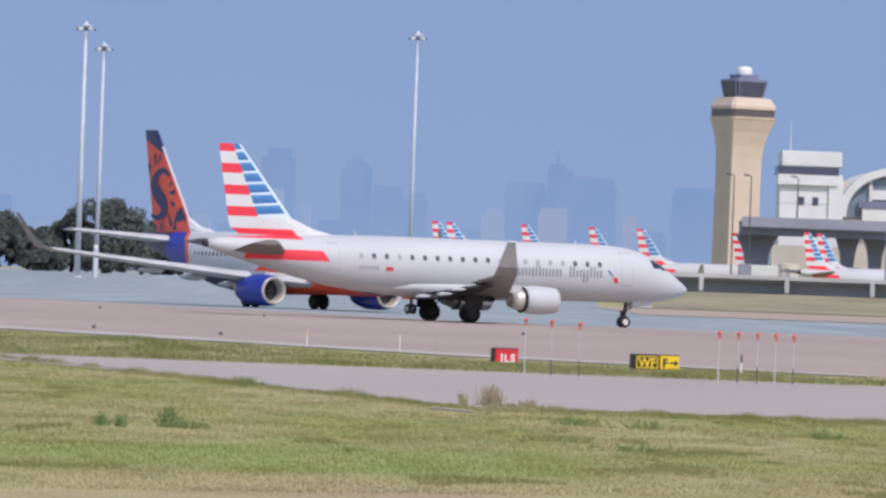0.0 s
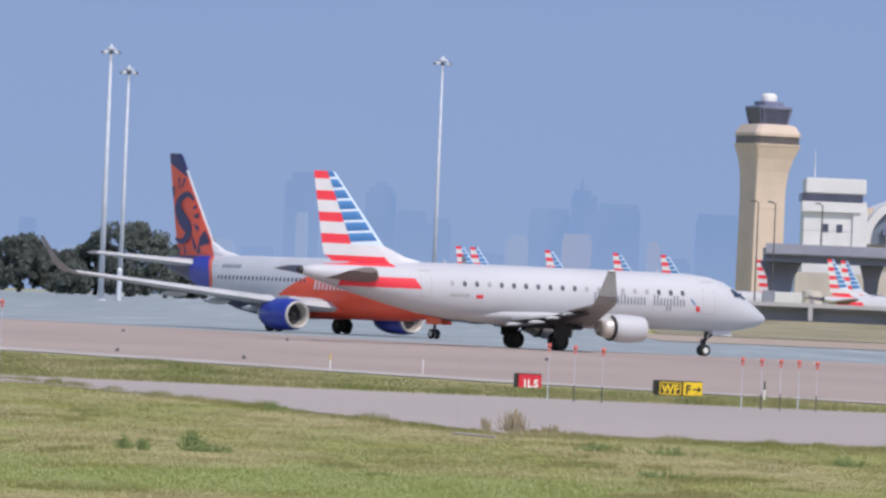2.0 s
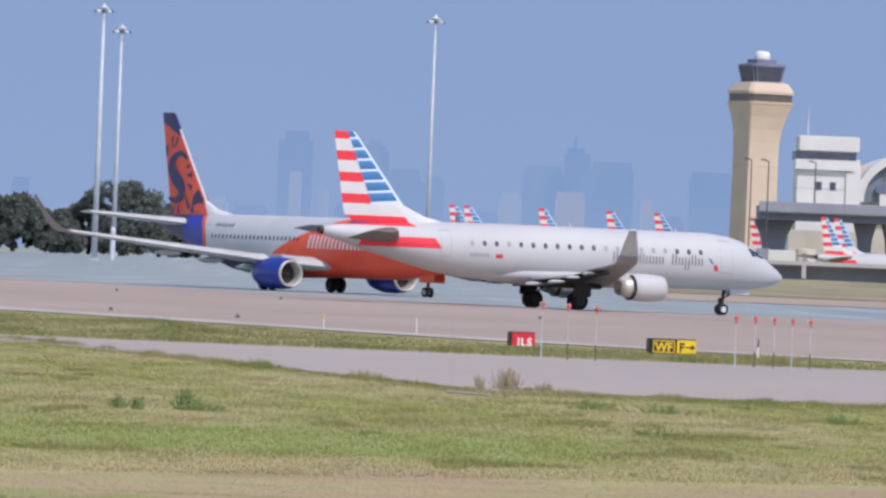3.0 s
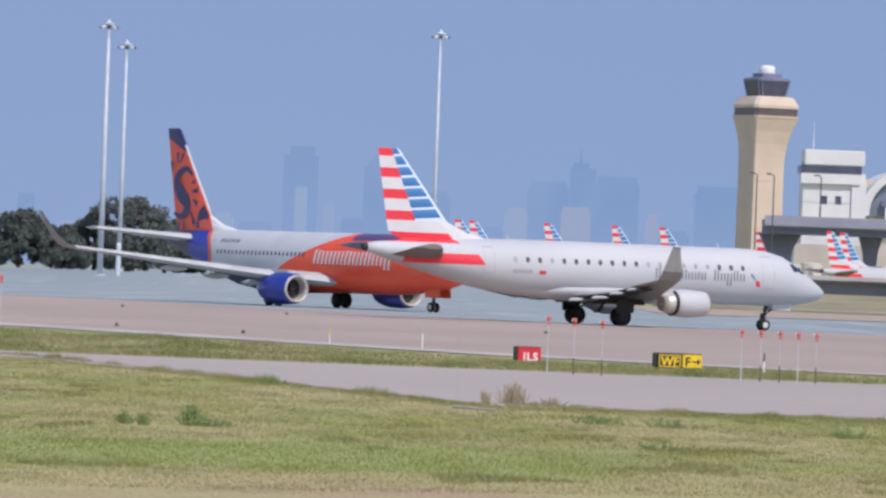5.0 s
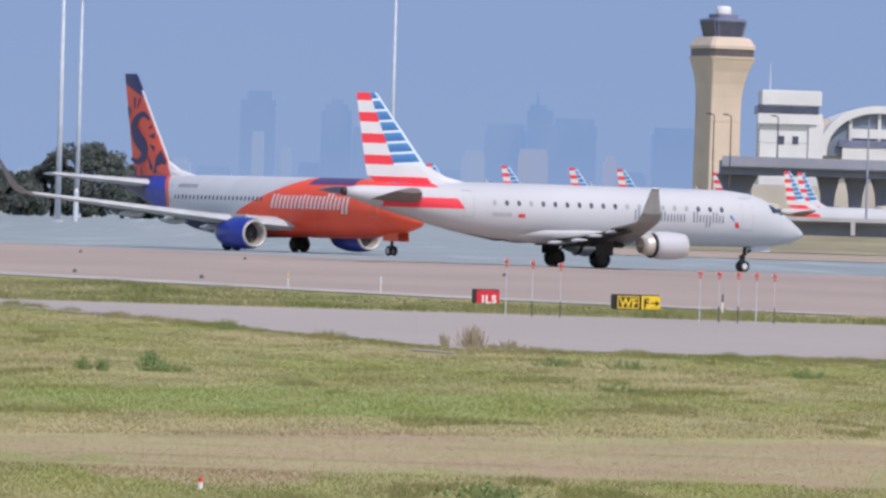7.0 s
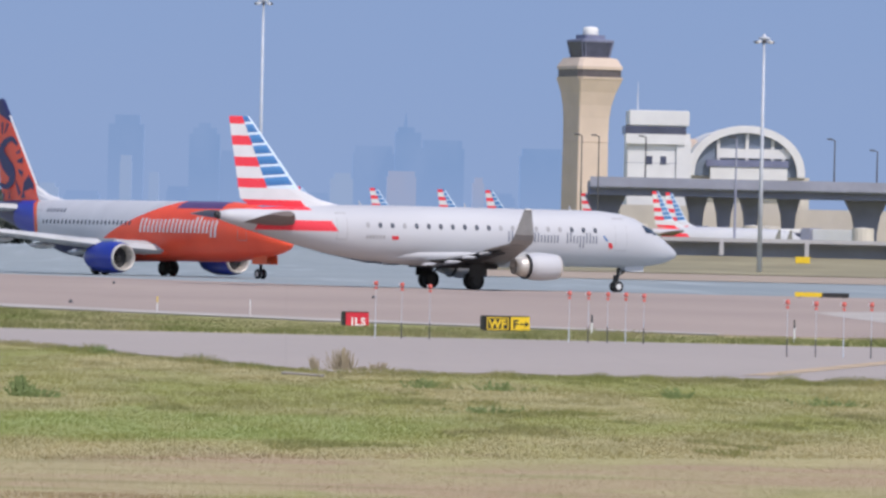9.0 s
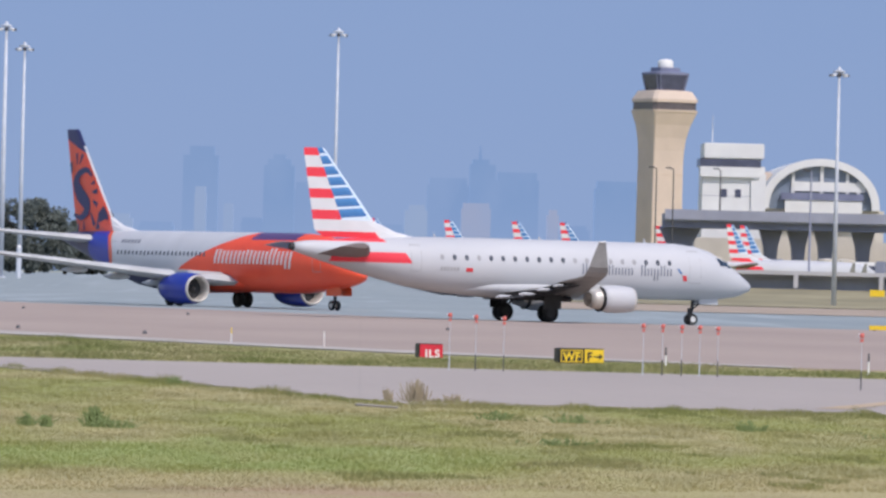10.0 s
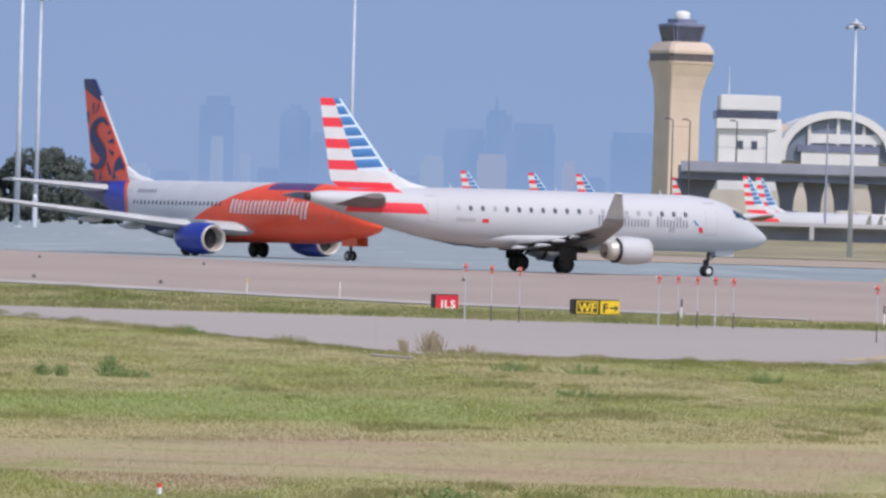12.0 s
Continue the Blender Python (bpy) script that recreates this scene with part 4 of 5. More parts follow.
for x, y, z0, z1, arm in ((56.4, 1395, 1.5, 24.9, -1.0), (59.7, 1395, 1.5, 24.8, -1.0), (69.2, 1404, 16.3, 25.0, -0.9), (105.9, 1404, 16.3, 25.2, -1.0), (114.2, 1404, 16.3, 23.2, -1.0), (59.04, 955, 4.2, 17.8, -0.6)):
    lamp_post(x, y, z0, z1, arm, M_POST if y > 1000 else M_DECK)


def jet_bridge(x, y, turn, length):
    t = thing("jet_bridge", "white boarding bridge standing idle at the terminal", "boarding bridge", "boarding bridges", pose(x, y, 1.5, 0, 0, turn))
    part("tunnel", boxed(-length / 2, length / 2, -1.4, 1.4, 3.6, 6.2, bevel=0.15), M_PALEW, t)
    part("cab", boxed(length / 2, length / 2 + 2.4, -1.8, 1.8, 3.4, 6.4, bevel=0.3), M_DECK, t, "grey boarding cab")
    part("rotunda", lathe([(0, 1.2), (3.2, 1.2), (3.2, 2.1), (6.5, 2.1), (6.7, 0.4)], "Z", (-length / 2, 0, 0), 16), M_BEIGE, t, "round beige rotunda")
    part("leg", boxed(length * 0.25, length * 0.25 + 0.8, -1.2, 1.2, 0, 3.6), M_PIER, t)
    part("window_strip", boxed(-length / 2 + 1, length / 2 - 1, -1.46, -1.38, 4.7, 5.5), M_TGLASS, t)


for x, y, turn, length in ((84.0, 1372, 160, 9.0), (95.5, 1378, 20, 8.0), (104.5, 1370, 150, 10.0), (63.5, 1385, 165, 7.0)):
    jet_bridge(x, y, turn, length)


def light_mast(x, y, z0, z1, r=0.45):
    t = thing("light_mast", "tall galvanised apron light mast with a ring of floodlights", "light mast", "apron light masts", pose(x, y, z0))
    h = z1 - z0
    part("pole", tube((0, 0, 0), (0, 0, h), r, r * 0.42, 14), M_POLE, t, smooth=True)
    part("base_flange", tube((0, 0, 0), (0, 0, 0.25), r * 1.7, r * 1.7, 14), M_POLE, t)
    ring = part("crown", lathe([(h - 0.5, 0.4), (h - 0.4, 0.75), (h - 0.25, 0.75), (h - 0.15, 0.3), (h + 0.25, 0.12)], "Z", n=16), M_POLE, t)
    for i in range(8):
        a = 2 * math.pi * i / 8
        b = bmesh.new()
        box(b, 0.75, 1.35, -0.22, 0.22, -0.18, 0.10, 0.04)
        bmesh.ops.transform(b, matrix=pose(0, 0, h - 0.42, 0, 18, math.degrees(a)), verts=b.verts)
        part("floodlight", b, M_PALEW if i % 2 else M_POST, ring, "small floodlight")


light_mast(-47.04, 945, 1.05, 34.3, 0.42)
light_mast(-47.2, 1000, 1.7, 33.4, 0.36)
light_mast(-3.95, 1000, 2.0, 36.5, 0.32)
light_mast(58.8, 900, 0.1, 29.8, 0.33)


M_KERB = worn("weathered_concrete", (0.50, 0.49, 0.50), 0.85, 0, 0.2, 0.15)


def raised_road():
    t = thing("low_bridge", "low pale concrete road bridge with a shaded underside", "bridge")
    part("parapet", boxed(30, 190, 948, 949, 4.10, 4.65, bevel=0.05), M_KERB, t, "pale parapet")
    part("slab", boxed(30, 190, 949, 962, 3.8, 4.2), M_DECK, t)
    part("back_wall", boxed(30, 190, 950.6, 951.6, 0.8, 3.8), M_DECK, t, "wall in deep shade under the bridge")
    for i in range(14):
        x = 34.5 + 11.2 * i
        part("post", boxed(x - 0.3, x + 0.3, 947.6, 948.2, 2.4, 4.2, bevel=0.04), M_KERB, t)


raised_road()

# bank and dirt in front of the bridge
M_BANK = worn("dry_bank_grass", (0.35, 0.31, 0.19), 0.95, 0, 0.3, 0.08, 0.0, 0.6)
M_DIRT = worn("tan_soil", (0.44, 0.35, 0.27), 0.95, 0, 0.2, 0.06, 0.0, 0.5)


def draped(name, x0, x1, y0, y1, lift, material, label, nx=12, ny=10):
    b = bmesh.new()
    g = [[b.verts.new((x0 + (x1 - x0) * i / nx, y0 + (y1 - y0) * j / ny, terrain(x0 + (x1 - x0) * i / nx, y0 + (y1 - y0) * j / ny) + lift)) for i in range(nx + 1)] for j in range(ny + 1)]
    for a, c in zip(g, g[1:]):
        for i in range(nx):
            b.faces.new((a[i], a[i + 1], c[i + 1], c[i]))
    return tagged(part(name, b, material, None, smooth=True), label, "ground", kind="structure")


draped("bank", 24, 240, 862, 948, 0.12, M_BANK, "dry grass bank below the road bridge", 20)
draped("dirt_strip", 18, 300, 640, 861, 0.06, M_DIRT, "tan soil strip beside the apron", 20)
draped("far_apron", -120, 20, 880, 990, 0.02, M_APRON, "far apron rising gently to the trees", 14, 10)
draped("far_apron", -120, 20, 990, 1100, 0.02, M_APRON, "far apron levelling out under the trees", 14, 1)
draped("far_apron", -120, 20, 1100, 4400, 0.02, M_APRON, "far apron levelling out under the trees", 14, 1)


# ---- trees ----
def leaf_mat(name, a, b):
    k = Nodes(name, 0.95)
    k.b.inputs["Specular IOR Level"].default_value = 0.05
    r = k.n("ShaderNodeNewGeometry").outputs["Random Per Island"]
    c = k.mix(k.math("MULTIPLY", r, 0.6), a, b)
    c = k.mix(k.math("MULTIPLY", k.noise(0.3), 0.5), c, tuple(v * 0.7 for v in a))
    thin, both = k.n("ShaderNodeBsdfTranslucent"), k.n("ShaderNodeMixShader")
    k.put(thin.inputs["Color"], c)
    both.inputs[0].default_value = 0.45
    k.t.links.new(k.b.outputs[0], both.inputs[1])
    k.t.links.new(thin.outputs[0], both.inputs[2])
    k.t.links.new(both.outputs[0], k.t.nodes["Material Output"].inputs[0])
    return k.done(c)


# leaf green greyed and lightened: distance haze is put into the colour
M_TREE = leaf_mat("hazed_oak_leaf", (0.195, 0.22, 0.20), (0.22, 0.245, 0.22))
M_BARK = worn("bark", (0.09, 0.075, 0.06), 0.95, 0, 0.4, 2)


def cloud_mesh(name, quads, material, parent=None):
    """Many loose quads (n, 4, 3) as one mesh."""
    q = np.asarray(quads, dtype=float)
    me = bpy.data.meshes.new(name)
    n = len(q)
    me.from_pydata(q.reshape(-1, 3).tolist(), [], np.arange(n * 4).reshape(n, 4).tolist())
    me.materials.append(material)
    ob = new(name, me)
    if parent is not None:
        ob.parent = parent
    return ob


def leaf_quads(rng, centres, size):
    n = len(centres)
    u = rng.normal(size=(n, 3))
    u /= np.linalg.norm(u, axis=1)[:, None]
    v = np.cross(u, rng.normal(size=(n, 3)))
    v /= np.linalg.norm(v, axis=1)[:, None]
    s = (size * rng.uniform(0.6, 1.4, n))[:, None]
    return np.stack([centres - u * s, centres + v * s * 0.6, centres + u * s, centres - v * s * 0.6], axis=1)


def tree(x, y, h, w, seed, label):
    rng = np.random.default_rng(seed)
    z0 = terrain(x, y)
    t = thing("tree", label, "tree", "trees behind the apron", pose(x, y, z0))
    b = tube((0, 0, 0), (0.2, 0, h * 0.42), w * 0.045, w * 0.03, 8)
    for i in range(6):
        a = 2 * math.pi * i / 6 + seed
        tube((0.1, 0, h * (0.22 + 0.03 * i)), (w * 0.3 * math.cos(a), w * 0.3 * math.sin(a), h * (0.5 + 0.05 * i)), w * 0.018, w * 0.006, 6, b)
    part("trunk", b, M_BARK, t)
    pts = []
    for i in range(95):
        a, r = rng.uniform(0, 2 * math.pi), math.sqrt(rng.uniform(0, 1))
        k = rng.uniform(0.12, 0.95)
        cr = w * 0.5 * math.sqrt(max(0.08, 1 - ((k - 0.42) / 0.60) ** 2)) * r
        c = np.array((cr * math.cos(a), cr * math.sin(a), h * k))
        rad = w * rng.uniform(0.06, 0.12)
        d = rng.normal(size=(120, 3))
        d /= np.linalg.norm(d, axis=1)[:, None]
        pts.append(c + d * rad * rng.uniform(0.55, 1.05, 120)[:, None])
    pts = np.concatenate(pts)
    pts = pts[pts[:, 2] > 0.3]
    cloud_mesh("crown", leaf_quads(rng, pts, 0.33), M_TREE, t)


for i, (x, y, h, w) in enumerate(((-55.2, 1200, 12.2, 14.5), (-61.0, 1205, 9.4, 8.5), (-49.5, 1210, 9.2, 8.0), (-67.0, 1200, 7.2, 8.5), (-73.0, 1195, 9.4, 9.0), (-79.5, 1200, 8.6, 9.0),
                                  (-45.0, 1215, 6.2, 7.0), (-63.8, 1185, 5.0, 6.0), (-86.0, 1200, 7.5, 9.0))):
    tree(x, y, h, w, 11 + i, "round dark green oak beyond the apron" if h > 9 else "low dark green tree beyond the apron")

# ---- parked jets at the terminal ----
parked = regional_jet("parked_jet", "parked silver-white jet with red and blue striped tail", False)
parked["group"] = "jets parked at the terminal"
parked.matrix_basis = pose(69.0, 1147, 1.5, 0, 0, 44) @ Matrix.Scale(1.1, 4)
copy_thing(parked, pose(72.0, 1164, 1.5, 0, 0, 44))
parked.scale = (1.36, 1.36, 1.36)
for x, y in ((16.1, 1505), (19.1, 1513), (34.6, 1511), (48.6, 1509), (58.4, 1505), (79.0, 1525)):
    copy_thing(parked, pose(x, y, 1.5, 0, 0, 30))
parked.scale = (1.1, 1.1, 1.1)

# ---- signs and lights by the taxiway ----
M_SRED = worn("sign_red", (0.62, 0.02, 0.045), 0.5, 0, 0.1, 3)
M_SYEL = worn("sign_yellow", (0.80, 0.55, 0.02), 0.5, 0, 0.1, 3)
M_SBLK = worn("sign_black", (0.02, 0.02, 0.02), 0.5, 0, 0.1, 3)
M_SWHT = worn("sign_white", (0.80, 0.80, 0.80), 0.5, 0, 0.1, 3)
M_LAMP = worn("aviation_orange", (0.68, 0.15, 0.12), 0.5, 0, 0.15, 6)
M_CONE = worn("cone_red", (0.78, 0.06, 0.04), 0.6, 0, 0.15, 6)


def lettering(parent, text, x, y, z, size, material, name="lettering", gap=1.0):
    cu = bpy.data.curves.new(name, "FONT")
    cu.body, cu.size, cu.extrude, cu.align_x = text, size, 0.006, "CENTER"
    cu.offset, cu.space_character = 0.010, gap
    tmp = bpy.data.objects.new(name, cu)
    scene.collection.objects.link(tmp)
    bpy.context.view_layer.update()
    me = bpy.data.meshes.new_from_object(tmp.evaluated_get(bpy.context.evaluated_depsgraph_get()))
    bpy.data.objects.remove(tmp)
    me.materials.clear()
    me.materials.append(material)
    ob = new(name, me)
    ob.parent = parent
    ob.matrix_basis = pose(x, y, z, 90, 0, 0)
    return ob


def sign_case(t, x0, x1, z0, z1, depth, face):
    """A sign box with a frame, a face and feet."""
    part("case", boxed(x0, x1, 0, depth, z0, z1, bevel=0.02), M_SBLK, t, "black sign housing")
    part("face", boxed(x0 + 0.03, x1 - 0.015, -0.012, 0.004, z0 + 0.03, z1 - 0.03), face, t)
    for x in (x0 + 0.15, x1 - 0.15):
        part("foot", tube((x, depth / 2, 0.0), (x, depth / 2, z0 + 0.02), 0.03, 0.03, 8), M_POLE, t)


ils = thing("red_sign", "red mandatory sign with white letters standing in the verge", "airport sign", m=pose(2.12, 214, -0.05, 0, 0, 20))
sign_case(ils, -0.38, 0.38, 0.06, 0.50, 0.34, M_SRED)
lettering(ils, "ILS", 0.04, -0.014, 0.09, 0.33, M_SWHT, gap=1.2)
wf = thing("taxiway_sign", "black and yellow taxiway sign standing in the verge", "airport sign", m=pose(6.45, 211, -0.05, 0, 0, 20))
sign_case(wf, -0.70, 0.10, 0.05, 0.50, 0.34, M_SBLK)
sign_case(wf, 0.10, 0.74, 0.05, 0.50, 0.34, M_SYEL)
b = bmesh.new()
for a in ((-0.62, 0.06, 0.42, 0.45), (-0.62, 0.06, 0.09, 0.12), (-0.62, -0.59, 0.09, 0.45), (0.03, 0.06, 0.09, 0.45)):
    box(b, a[0], a[1], -0.02, -0.008, a[2], a[3])
part("border", b, M_SYEL, wf, "yellow border line")
lettering(wf, "WF", -0.28, -0.016, 0.135, 0.36, M_SYEL)
lettering(wf, "F", 0.28, -0.016, 0.135, 0.36, M_SBLK)
b = boxed(0.42, 0.62, -0.02, -0.008, 0.24, 0.28)
arrow = [b.verts.new(v) for v in ((0.58, -0.018, 0.17), (0.70, -0.018, 0.26), (0.58, -0.018, 0.35))]
b.faces.new(arrow)
part("arrow", b, M_SBLK, wf, "black arrow")


def approach_light(x, y, h, seed):
    t = thing("approach_light", "orange-red approach light on a thin striped pole", "approach light", "row of approach lights", pose(x, y, 0.02, 0, 0, -18))
    part("pole", tube((0, 0, 0.42), (0, 0, h - 0.08), 0.0075, 0.006, 8), M_POLE, t, "thin pale pole")
    part("sleeve", tube((0, 0, 0.0), (0, 0, 0.42), 0.016, 0.014, 8), M_POST if seed % 3 else M_POLE, t, "dark lower sleeve")
    head = part("lamp_housing", lathe([(-0.07, 0.02), (-0.055, 0.042), (-0.015, 0.060), (0.035, 0.064), (0.045, 0.045)], "X", (0, 0, h), 16), M_LAMP, t, "orange lamp housing", True)
    part("lens", lathe([(-0.070, 0.01), (-0.078, 0.036), (-0.050, 0.046)], "X", (0, 0, h), 14), M_SWHT, head, "pale lens")
    part("bracket", boxed(-0.03, 0.03, -0.03, 0.03, h - 0.15, h - 0.08), M_LAMP, t)


for i, (x, h) in enumerate(((2.34, 1.42), (3.02, 1.39), (3.75, 1.36), (7.30, 1.27), (7.80, 1.27), (8.30, 1.26), (8.77, 1.26), (9.24, 1.24))):
    approach_light(x * 0.991 + (0.07 if i > 2 else 0.0), 186.3, h, i)
approach_light(-11.9, 188.0, 1.94, 1)
for i, (x, h) in enumerate(((11.73, 1.27), (12.40, 1.25), (13.05, 1.25), (13.7, 1.25), (14.35, 1.25))):
    approach_light(x, 169.0, h, i + 1)


def marker(x, y, h, r, lower, upper, label, name="edge_marker"):
    t = thing(name, label, "marker", "taxiway edge markers", pose(x, y, 0.01))
    part("stem", tube((0, 0, 0), (0, 0, h * 0.62), r, r * 0.9, 8), lower, t)
    part("cap", tube((0, 0, h * 0.62), (0, 0, h), r * 1.05, r * 0.8, 8), upper, t)


marker(-4.3, 243, 0.55, 0.019, M_SWHT, M_SYEL, "slim white and yellow edge marker")
marker(-1.15, 236, 0.55, 0.019, M_LETTER, M_SWHT, "slim white edge marker")
marker(8.6, 203, 0.6, 0.028, M_SWHT, M_POST, "slim white and dark edge marker")
marker(14.08, 200, 0.6, 0.028, M_SWHT, M_POST, "slim white and dark edge marker")
marker(-1.80, 62.2, 0.095, 0.022, M_SWHT, M_CONE, "small white marker with a red top in the grass")
for x, y in ((-19.5, 420), (-9.5, 400), (-8.0, 270), (-13.2, 280), (4.0, 330)):
    t = thing("taxiway_light", "small dark taxiway light on the concrete", "light", "taxiway lights", pose(x, y, 0.045))
    part("body", lathe([(0, 0.09), (0.04, 0.08), (0.11, 0.05), (0.13, 0.02)], "Z", n=10), M_POST, t)

barrier = thing("barrier_board", "low yellow and black barrier board beside the taxiway", "barrier", m=pose(29.2, 415, 0.045))
part("board", boxed(0.0, 1.55, 0, 0.12, 0.04, 0.30, bevel=0.01), M_SYEL, barrier, "yellow half")
part("board", boxed(1.56, 3.1, 0, 0.12, 0.03, 0.29, bevel=0.01), M_SBLK, barrier, "black half")
for x in (0.3, 1.5, 2.8):
    part("foot", boxed(x - 0.06, x + 0.06, -0.05, 0.17, 0.0, 0.05), M_SBLK, barrier)
far_sign = thing("yellow_sign", "plain yellow sign board below the bank", "airport sign", m=pose(65.4, 930, 1.45))
part("board", boxed(0, 1.89, 0, 0.25, 0.12, 0.98, bevel=0.02), M_SYEL, far_sign)
for x in (0.25, 1.6):
    part("post", tube((x, 0.12, -0.1), (x, 0.12, 0.14), 0.05, 0.05, 8), M_POLE, far_sign)
post = thing("vent_post", "short thick white post near the light mast", "post", m=pose(-44.7, 945, 1.06))
part("stem", tube((0, 0, 0), (0, 0, 4.0), 0.34, 0.32, 12), M_POLE, post)
part("cap", lathe([(4.0, 0.32), (4.25, 0.25), (4.4, 0.05)], "Z", n=12), M_PALEW, post)


# ---- service vehicles by the terminal ----
def truck(x, y, turn, colour, length, height, label):
    t = thing("service_truck", label, "truck", "service vehicles", pose(x, y, 1.5, 0, 0, turn))
    part("body", boxed(-length / 2, length * 0.22, -1.2, 1.2, 0.7, height, bevel=0.08), colour, t)
    cab = part("cab", boxed(length * 0.24, length / 2, -1.1, 1.1, 0.6, min(height, 2.4), bevel=0.15), M_PALEW, t)
    part("windscreen", boxed(length / 2 - 0.02, length / 2 + 0.03, -0.95, 0.95, 1.45, 2.1), M_GLASS, cab)
    for wx in (-length * 0.32, length * 0.34):
        for wy in (-1.05, 1.05):
            part("wheel", lathe([(-0.15, 0.3), (-0.13, 0.45), (0.13, 0.45), (0.15, 0.3)], "Y", (wx, wy, 0.45), 14), M_TYRE, t)


for a in ((88, 1360, 8, M_PALEW, 7.0, 3.4, "white high-sided service truck by the terminal"), (97, 1370, 175, M_DECK, 6.0, 2.8, "grey service truck by the terminal"), (105, 1360, 5, M_PALEW, 8.0, 3.6, "white high-sided service truck by the terminal"),
          (60.0, 1340, 10, M_POST, 5.5, 2.6, "dark service truck by the terminal"), (56.0, 1335, 170, M_PALEW, 5.0, 2.4, "white service truck by the terminal"), (118, 1380, 0, M_BEIGE, 7.0, 3.0, "beige service truck by the terminal"), (76, 1350, 10, M_PALEW, 5.0, 2.2, "white service truck by the terminal")):
    truck(*a)


# ---- grass, weeds ----
def blades(name, rng, x, y, height, width, material, label, lean=1.6):
    """Loose tapered blades standing on the ground."""
    n = len(x)
    a, la = rng.uniform(0, math.pi, n), rng.uniform(0, 2 * math.pi, n)
    h = height * rng.uniform(0.5, 1.5, n)
    w = width * rng.uniform(0.6, 1.4, n)
    ln = h * rng.uniform(0, lean, n)
    dx, dy = np.cos(a) * w, np.sin(a) * w * 0.5
    z = np.zeros(n)
    tx, ty = x + np.cos(la) * ln, y + np.sin(la) * ln
    q = np.stack([np.stack([x - dx, y - dy, z], 1), np.stack([x + dx, y + dy, z], 1), np.stack([tx + dx * 0.3, ty, h], 1), np.stack([tx - dx * 0.3, ty, h * 0.97], 1)], 1)
    return tagged(cloud_mesh(name, q, material), label, "grass", kind="stuff")


def field(x, y, fx, fy, seed):
    """Smooth random lumps between 0 and 1, fx and fy to the metre."""
    g = np.random.default_rng(seed).uniform(0, 1, (64, 64))
    u, v = x * fx + 500.0, y * fy + 500.0
    i, j = np.floor(u).astype(int), np.floor(v).astype(int)
    a, b = u - i, v - j
    a, b = a * a * (3 - 2 * a), b * b * (3 - 2 * b)
    at = lambda p, q: g[(i + p) % 64, (j + q) % 64]
    return at(0, 0) * (1 - a) * (1 - b) + at(1, 0) * a * (1 - b) + at(0, 1) * (1 - a) * b + at(1, 1) * a * b


rng = np.random.default_rng(5)
n = 620000
gy = 52 + 145 * rng.uniform(0, 1, n) ** 1.15
gx = gy * rng.uniform(-0.082, 0.096, n)
front = np.where(gx > 0.9, 141.5, 139.5 - 4.2 * (gx - 0.9)) - 0.2
front = np.minimum(front, 190)
lump = 0.6 * field(gx, gy, 1.3, 0.30, 1) + 0.4 * field(gx, gy, 4.0, 0.9, 2)
ok = gy < front - 4.0
gx, gy, lump, front = gx[ok], gy[ok], lump[ok], front[ok]
dry = (gy > 67.5) & (gy < 79.5 + 0.75 * gx)
hh = np.where(gy > 84, 0.012 + 0.035 * lump ** 1.8, 0.012 + 0.015 * lump)
# a ragged taller fringe where the mower stops short of the concrete
fringe = np.clip(1 - (front - 4.0 - gy) / 7.0, 0, 1)
hh = hh + fringe * 0.11 * field(gx, gy, 2.2, 0.15, 9) ** 2.2
# blades in darker green paint the shadow line beside the concrete
rim = (fringe > 0.25) & (rng.uniform(0, 1, len(gx)) < fringe) & ~dry
blades("edge_grass", rng, gx[rim], gy[rim], hh[rim] * 1.2, 0.007, M_VERGE, "ragged grass in darker green for the shadow line at the concrete")
clump = (field(gx, gy, 1.9, 0.42, 21) * field(gx, gy, 0.7, 0.2, 22) > 0.57) & ~dry
blades("grass_clumps", rng, gx[clump], gy[clump], 0.04, 0.005, M_CLUMP, "low darker clumps scattered in the mown grass")
blades("grass", rng, gx[~dry], gy[~dry], hh[~dry], 0.0045, M_GRASS, "patchy green and straw-coloured mown grass")
blades("dry_grass", rng, gx[dry], gy[dry], 0.005, 0.004, M_GRASS, "short dry tan grass in a mown strip")
n = 150000
vy = rng.uniform(191, 300, n)
vx = vy * rng.uniform(-0.085, 0.10, n)
far = np.where(vx < 0.9, 226.5 - 2.25 * (vx - 0.9), 226.5 - 1.33 * (vx - 0.9))
far = np.where(vx > 12.6, 211 - 0.087 * (vx - 12.6), far)
ok = vy < far - 5.0
vx, vy = vx[ok], vy[ok]
blades("verge_grass", rng, vx, vy, 0.03 + 0.11 * field(vx, vy, 0.8, 0.12, 7) ** 1.8 + 0.16 * np.clip(1 - (vy - 191) / 9.0, 0, 1) * field(vx, vy, 1.5, 0.1, 12) ** 1.5, 0.010, M_VERGE, "rough green verge between the taxiways")


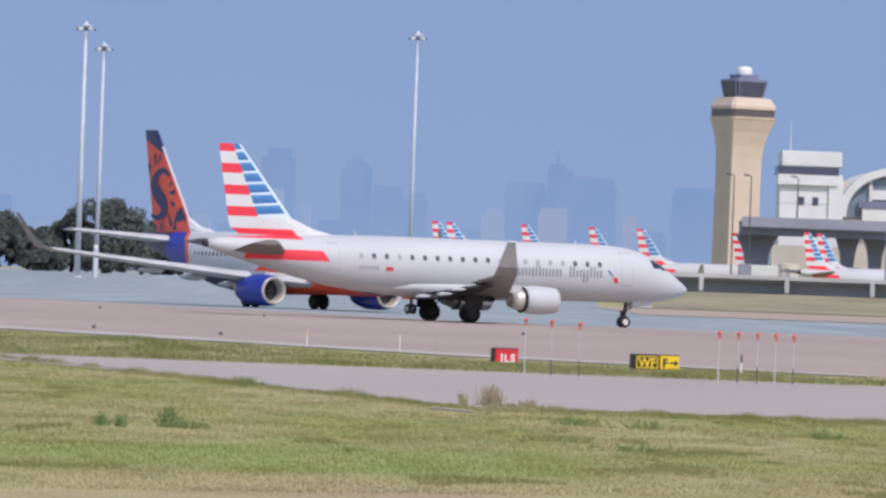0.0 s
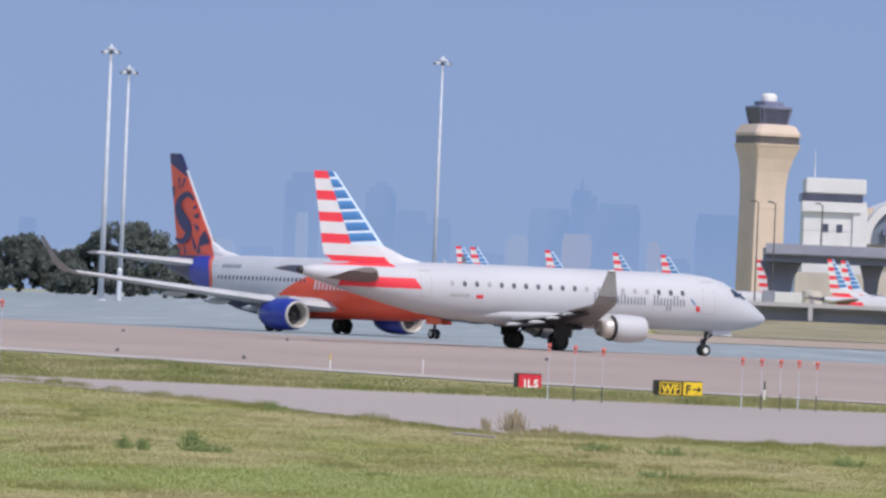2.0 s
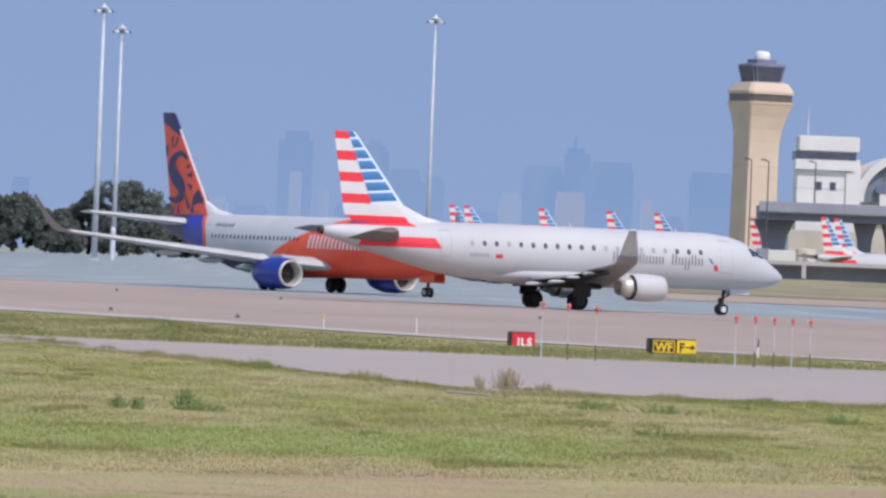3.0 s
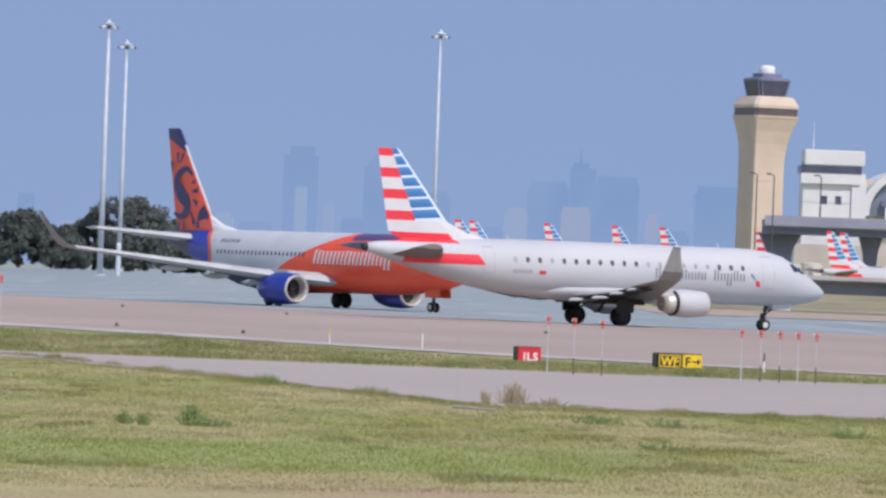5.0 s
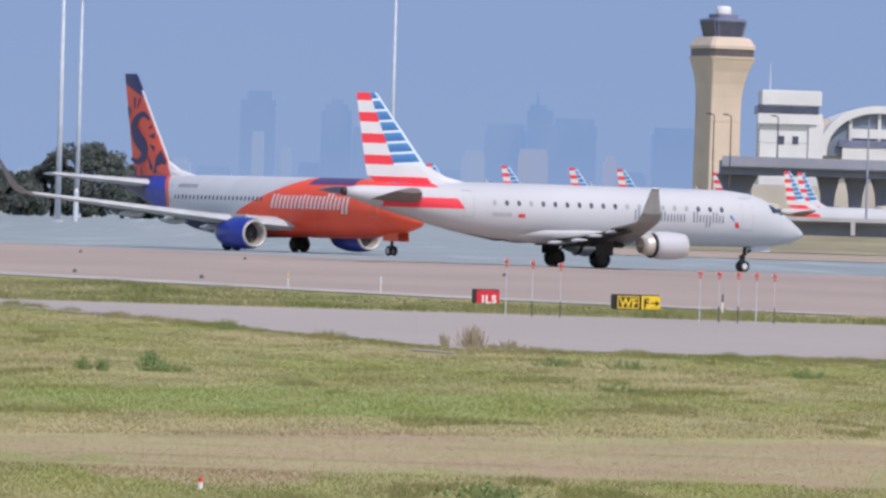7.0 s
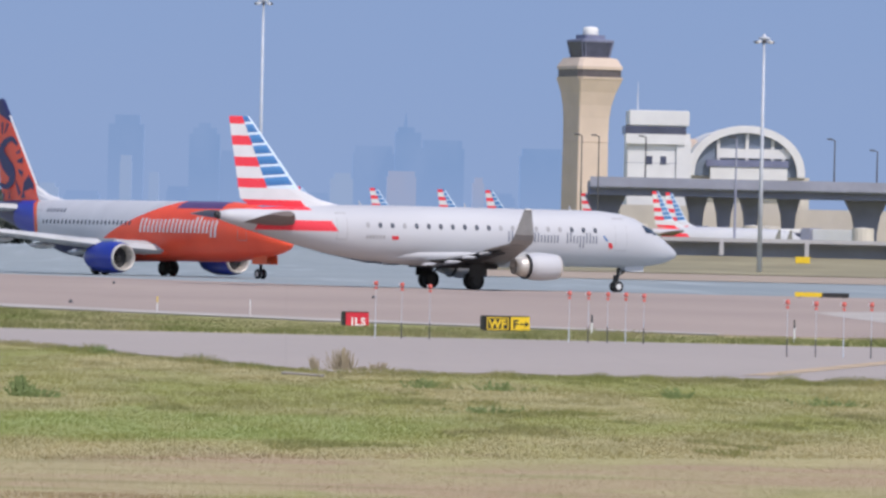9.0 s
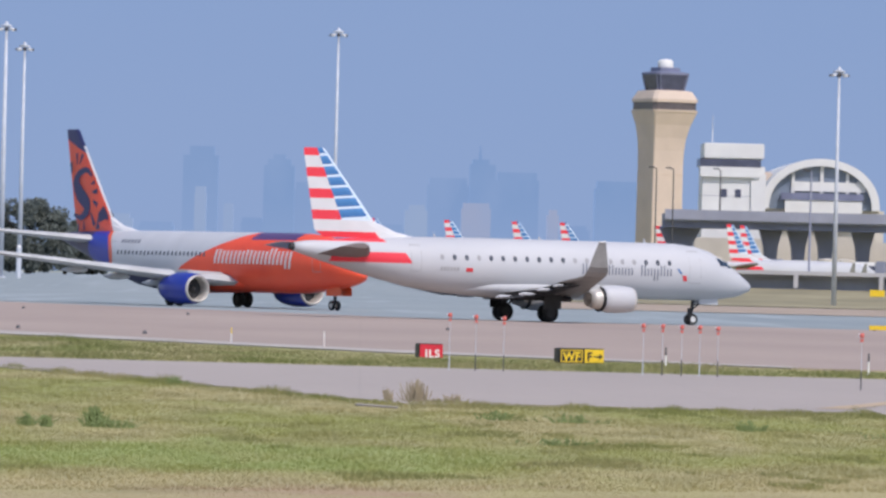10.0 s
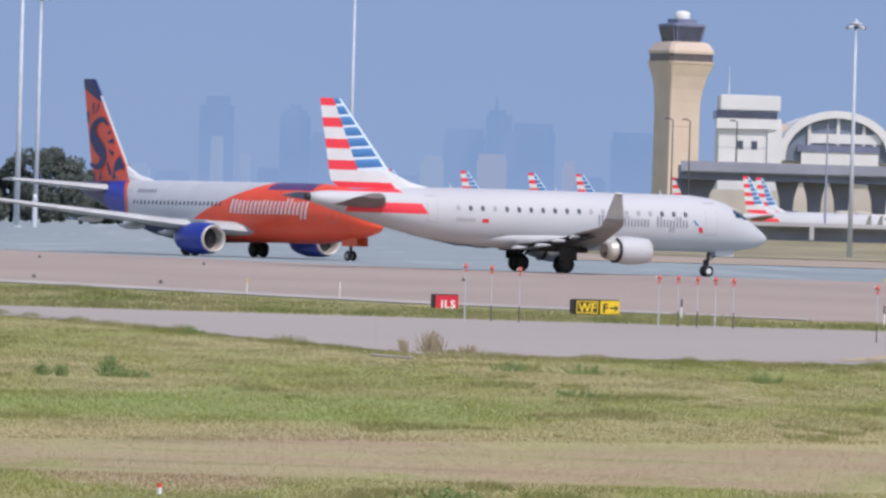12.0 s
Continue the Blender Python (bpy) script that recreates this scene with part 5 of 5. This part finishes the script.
def weed(x, y, h, w, count, material, label, seed):
    r = np.random.default_rng(seed)
    t = thing("weed", label, "weed", "weeds in the grass", pose(x, y, 0.0))
    a = r.normal(0, w * 0.35, count)
    b = r.normal(0, w * 0.3, count)
    hh = h * np.clip(r.uniform(0.45, 1.1, count) * (1 - 0.35 * np.abs(a) / w), 0.1, 1.2)
    lx = a * 1.35 + r.normal(0, 0.04, count)
    q = np.stack([np.stack([a - 0.012, b, 0 * a], 1), np.stack([a + 0.012, b, 0 * a], 1), np.stack([lx + 0.006, b, hh], 1), np.stack([lx - 0.006, b, hh], 1)], 1)
    tagged(cloud_mesh("stem", q, M_WEED if material is M_WEED else M_LEAF, t), kind="stuff")
    m = count * (1 if material is M_WEED else 4)
    k = r.integers(0, count, m)
    u = r.uniform(0.3, 1.05, m)
    c = np.stack([a[k] + (lx[k] - a[k]) * u, b[k], hh[k] * u], 1) + r.normal(0, 0.025, (m, 3))
    c[:, 2] = np.abs(c[:, 2])
    tagged(cloud_mesh("foliage", leaf_quads(r, c, 0.012 if material is M_WEED else 0.024), material, t), kind="stuff")


for i, (x, y, h, w, c, mt) in enumerate(((1.12, 138.0, 0.42, 0.30, 90, M_WEED), (0.58, 137.5, 0.28, 0.10, 26, M_WEED), (1.80, 138.0, 0.18, 0.30, 50, M_WEED), (1.4, 137.2, 0.10, 0.9, 60, M_WEED),
                                         (-3.95, 109.0, 0.32, 0.20, 90, M_LEAF), (-4.62, 108.0, 0.20, 0.13, 30, M_LEAF), (-4.95, 108.5, 0.20, 0.16, 30, M_LEAF), (-3.6, 108.6, 0.12, 0.4, 40, M_LEAF),
                                         (-3.9, 152.0, 0.15, 0.25, 40, M_LEAF), (2.3, 122.0, 0.15, 0.4, 40, M_LEAF), (3.6, 121.0, 0.14, 0.6, 40, M_LEAF), (6.4, 118.0, 0.16, 0.3, 40, M_LEAF),
                                         (0.7, 62.0, 0.12, 0.4, 50, M_LEAF), (3.0, 104.0, 0.12, 0.5, 40, M_LEAF), (8.6, 114.0, 0.14, 0.6, 40, M_LEAF))):
    weed(x, y, h, w, c, mt, "dry brown weed at the pavement's edge" if mt is M_WEED else "low dark green weed in the grass", 40 + i)


# ---- what moves ----
TAXI = (
    (0.0, 0.76, 419.10, 26.44), (0.5, 1.75, 419.60, 27.42), (1.0, 2.73, 420.11, 28.05), (1.5, 3.57, 420.57, 28.66), (2.0, 4.42, 421.04, 29.16),
    (2.5, 5.21, 421.48, 29.40), (3.1, 6.05, 421.97, 29.55), (3.8, 6.93, 422.46, 29.62), (4.5, 7.63, 422.85, 29.60), (5.0, 8.10, 423.12, 29.55),
    (5.5, 8.47, 423.33, 29.45), (6.0, 8.82, 423.53, 29.38), (6.5, 9.14, 423.71, 29.34), (7.4, 9.48, 423.90, 29.24), (8.3, 9.64, 423.99, 29.17), (8.7, 9.65, 424.0, 29.15), (12.0, 9.65, 424.0, 29.15))


def motions():
    """The regional jet rolls to a stop; its wheels turn with the way it has gone."""
    walk(jet, [(t, pose(x, y, 0.035, 0, 0, h)) for t, x, y, h in TAXI])
    way = [0.0]
    for a, b in zip(TAXI, TAXI[1:]):
        way.append(way[-1] + math.hypot(b[1] - a[1], b[2] - a[2]))
    times = [r[0] for r in TAXI]
    for hub, r in jet_wheels:
        x, y, z = hub.location
        rows, t = [], 0.0
        while t <= 12.0001:
            rows.append((t, pose(x, y, z, 0, math.degrees(float(np.interp(t, times, way)) / r), 0)))
            t += 0.2
        walk(hub, rows)


motions()
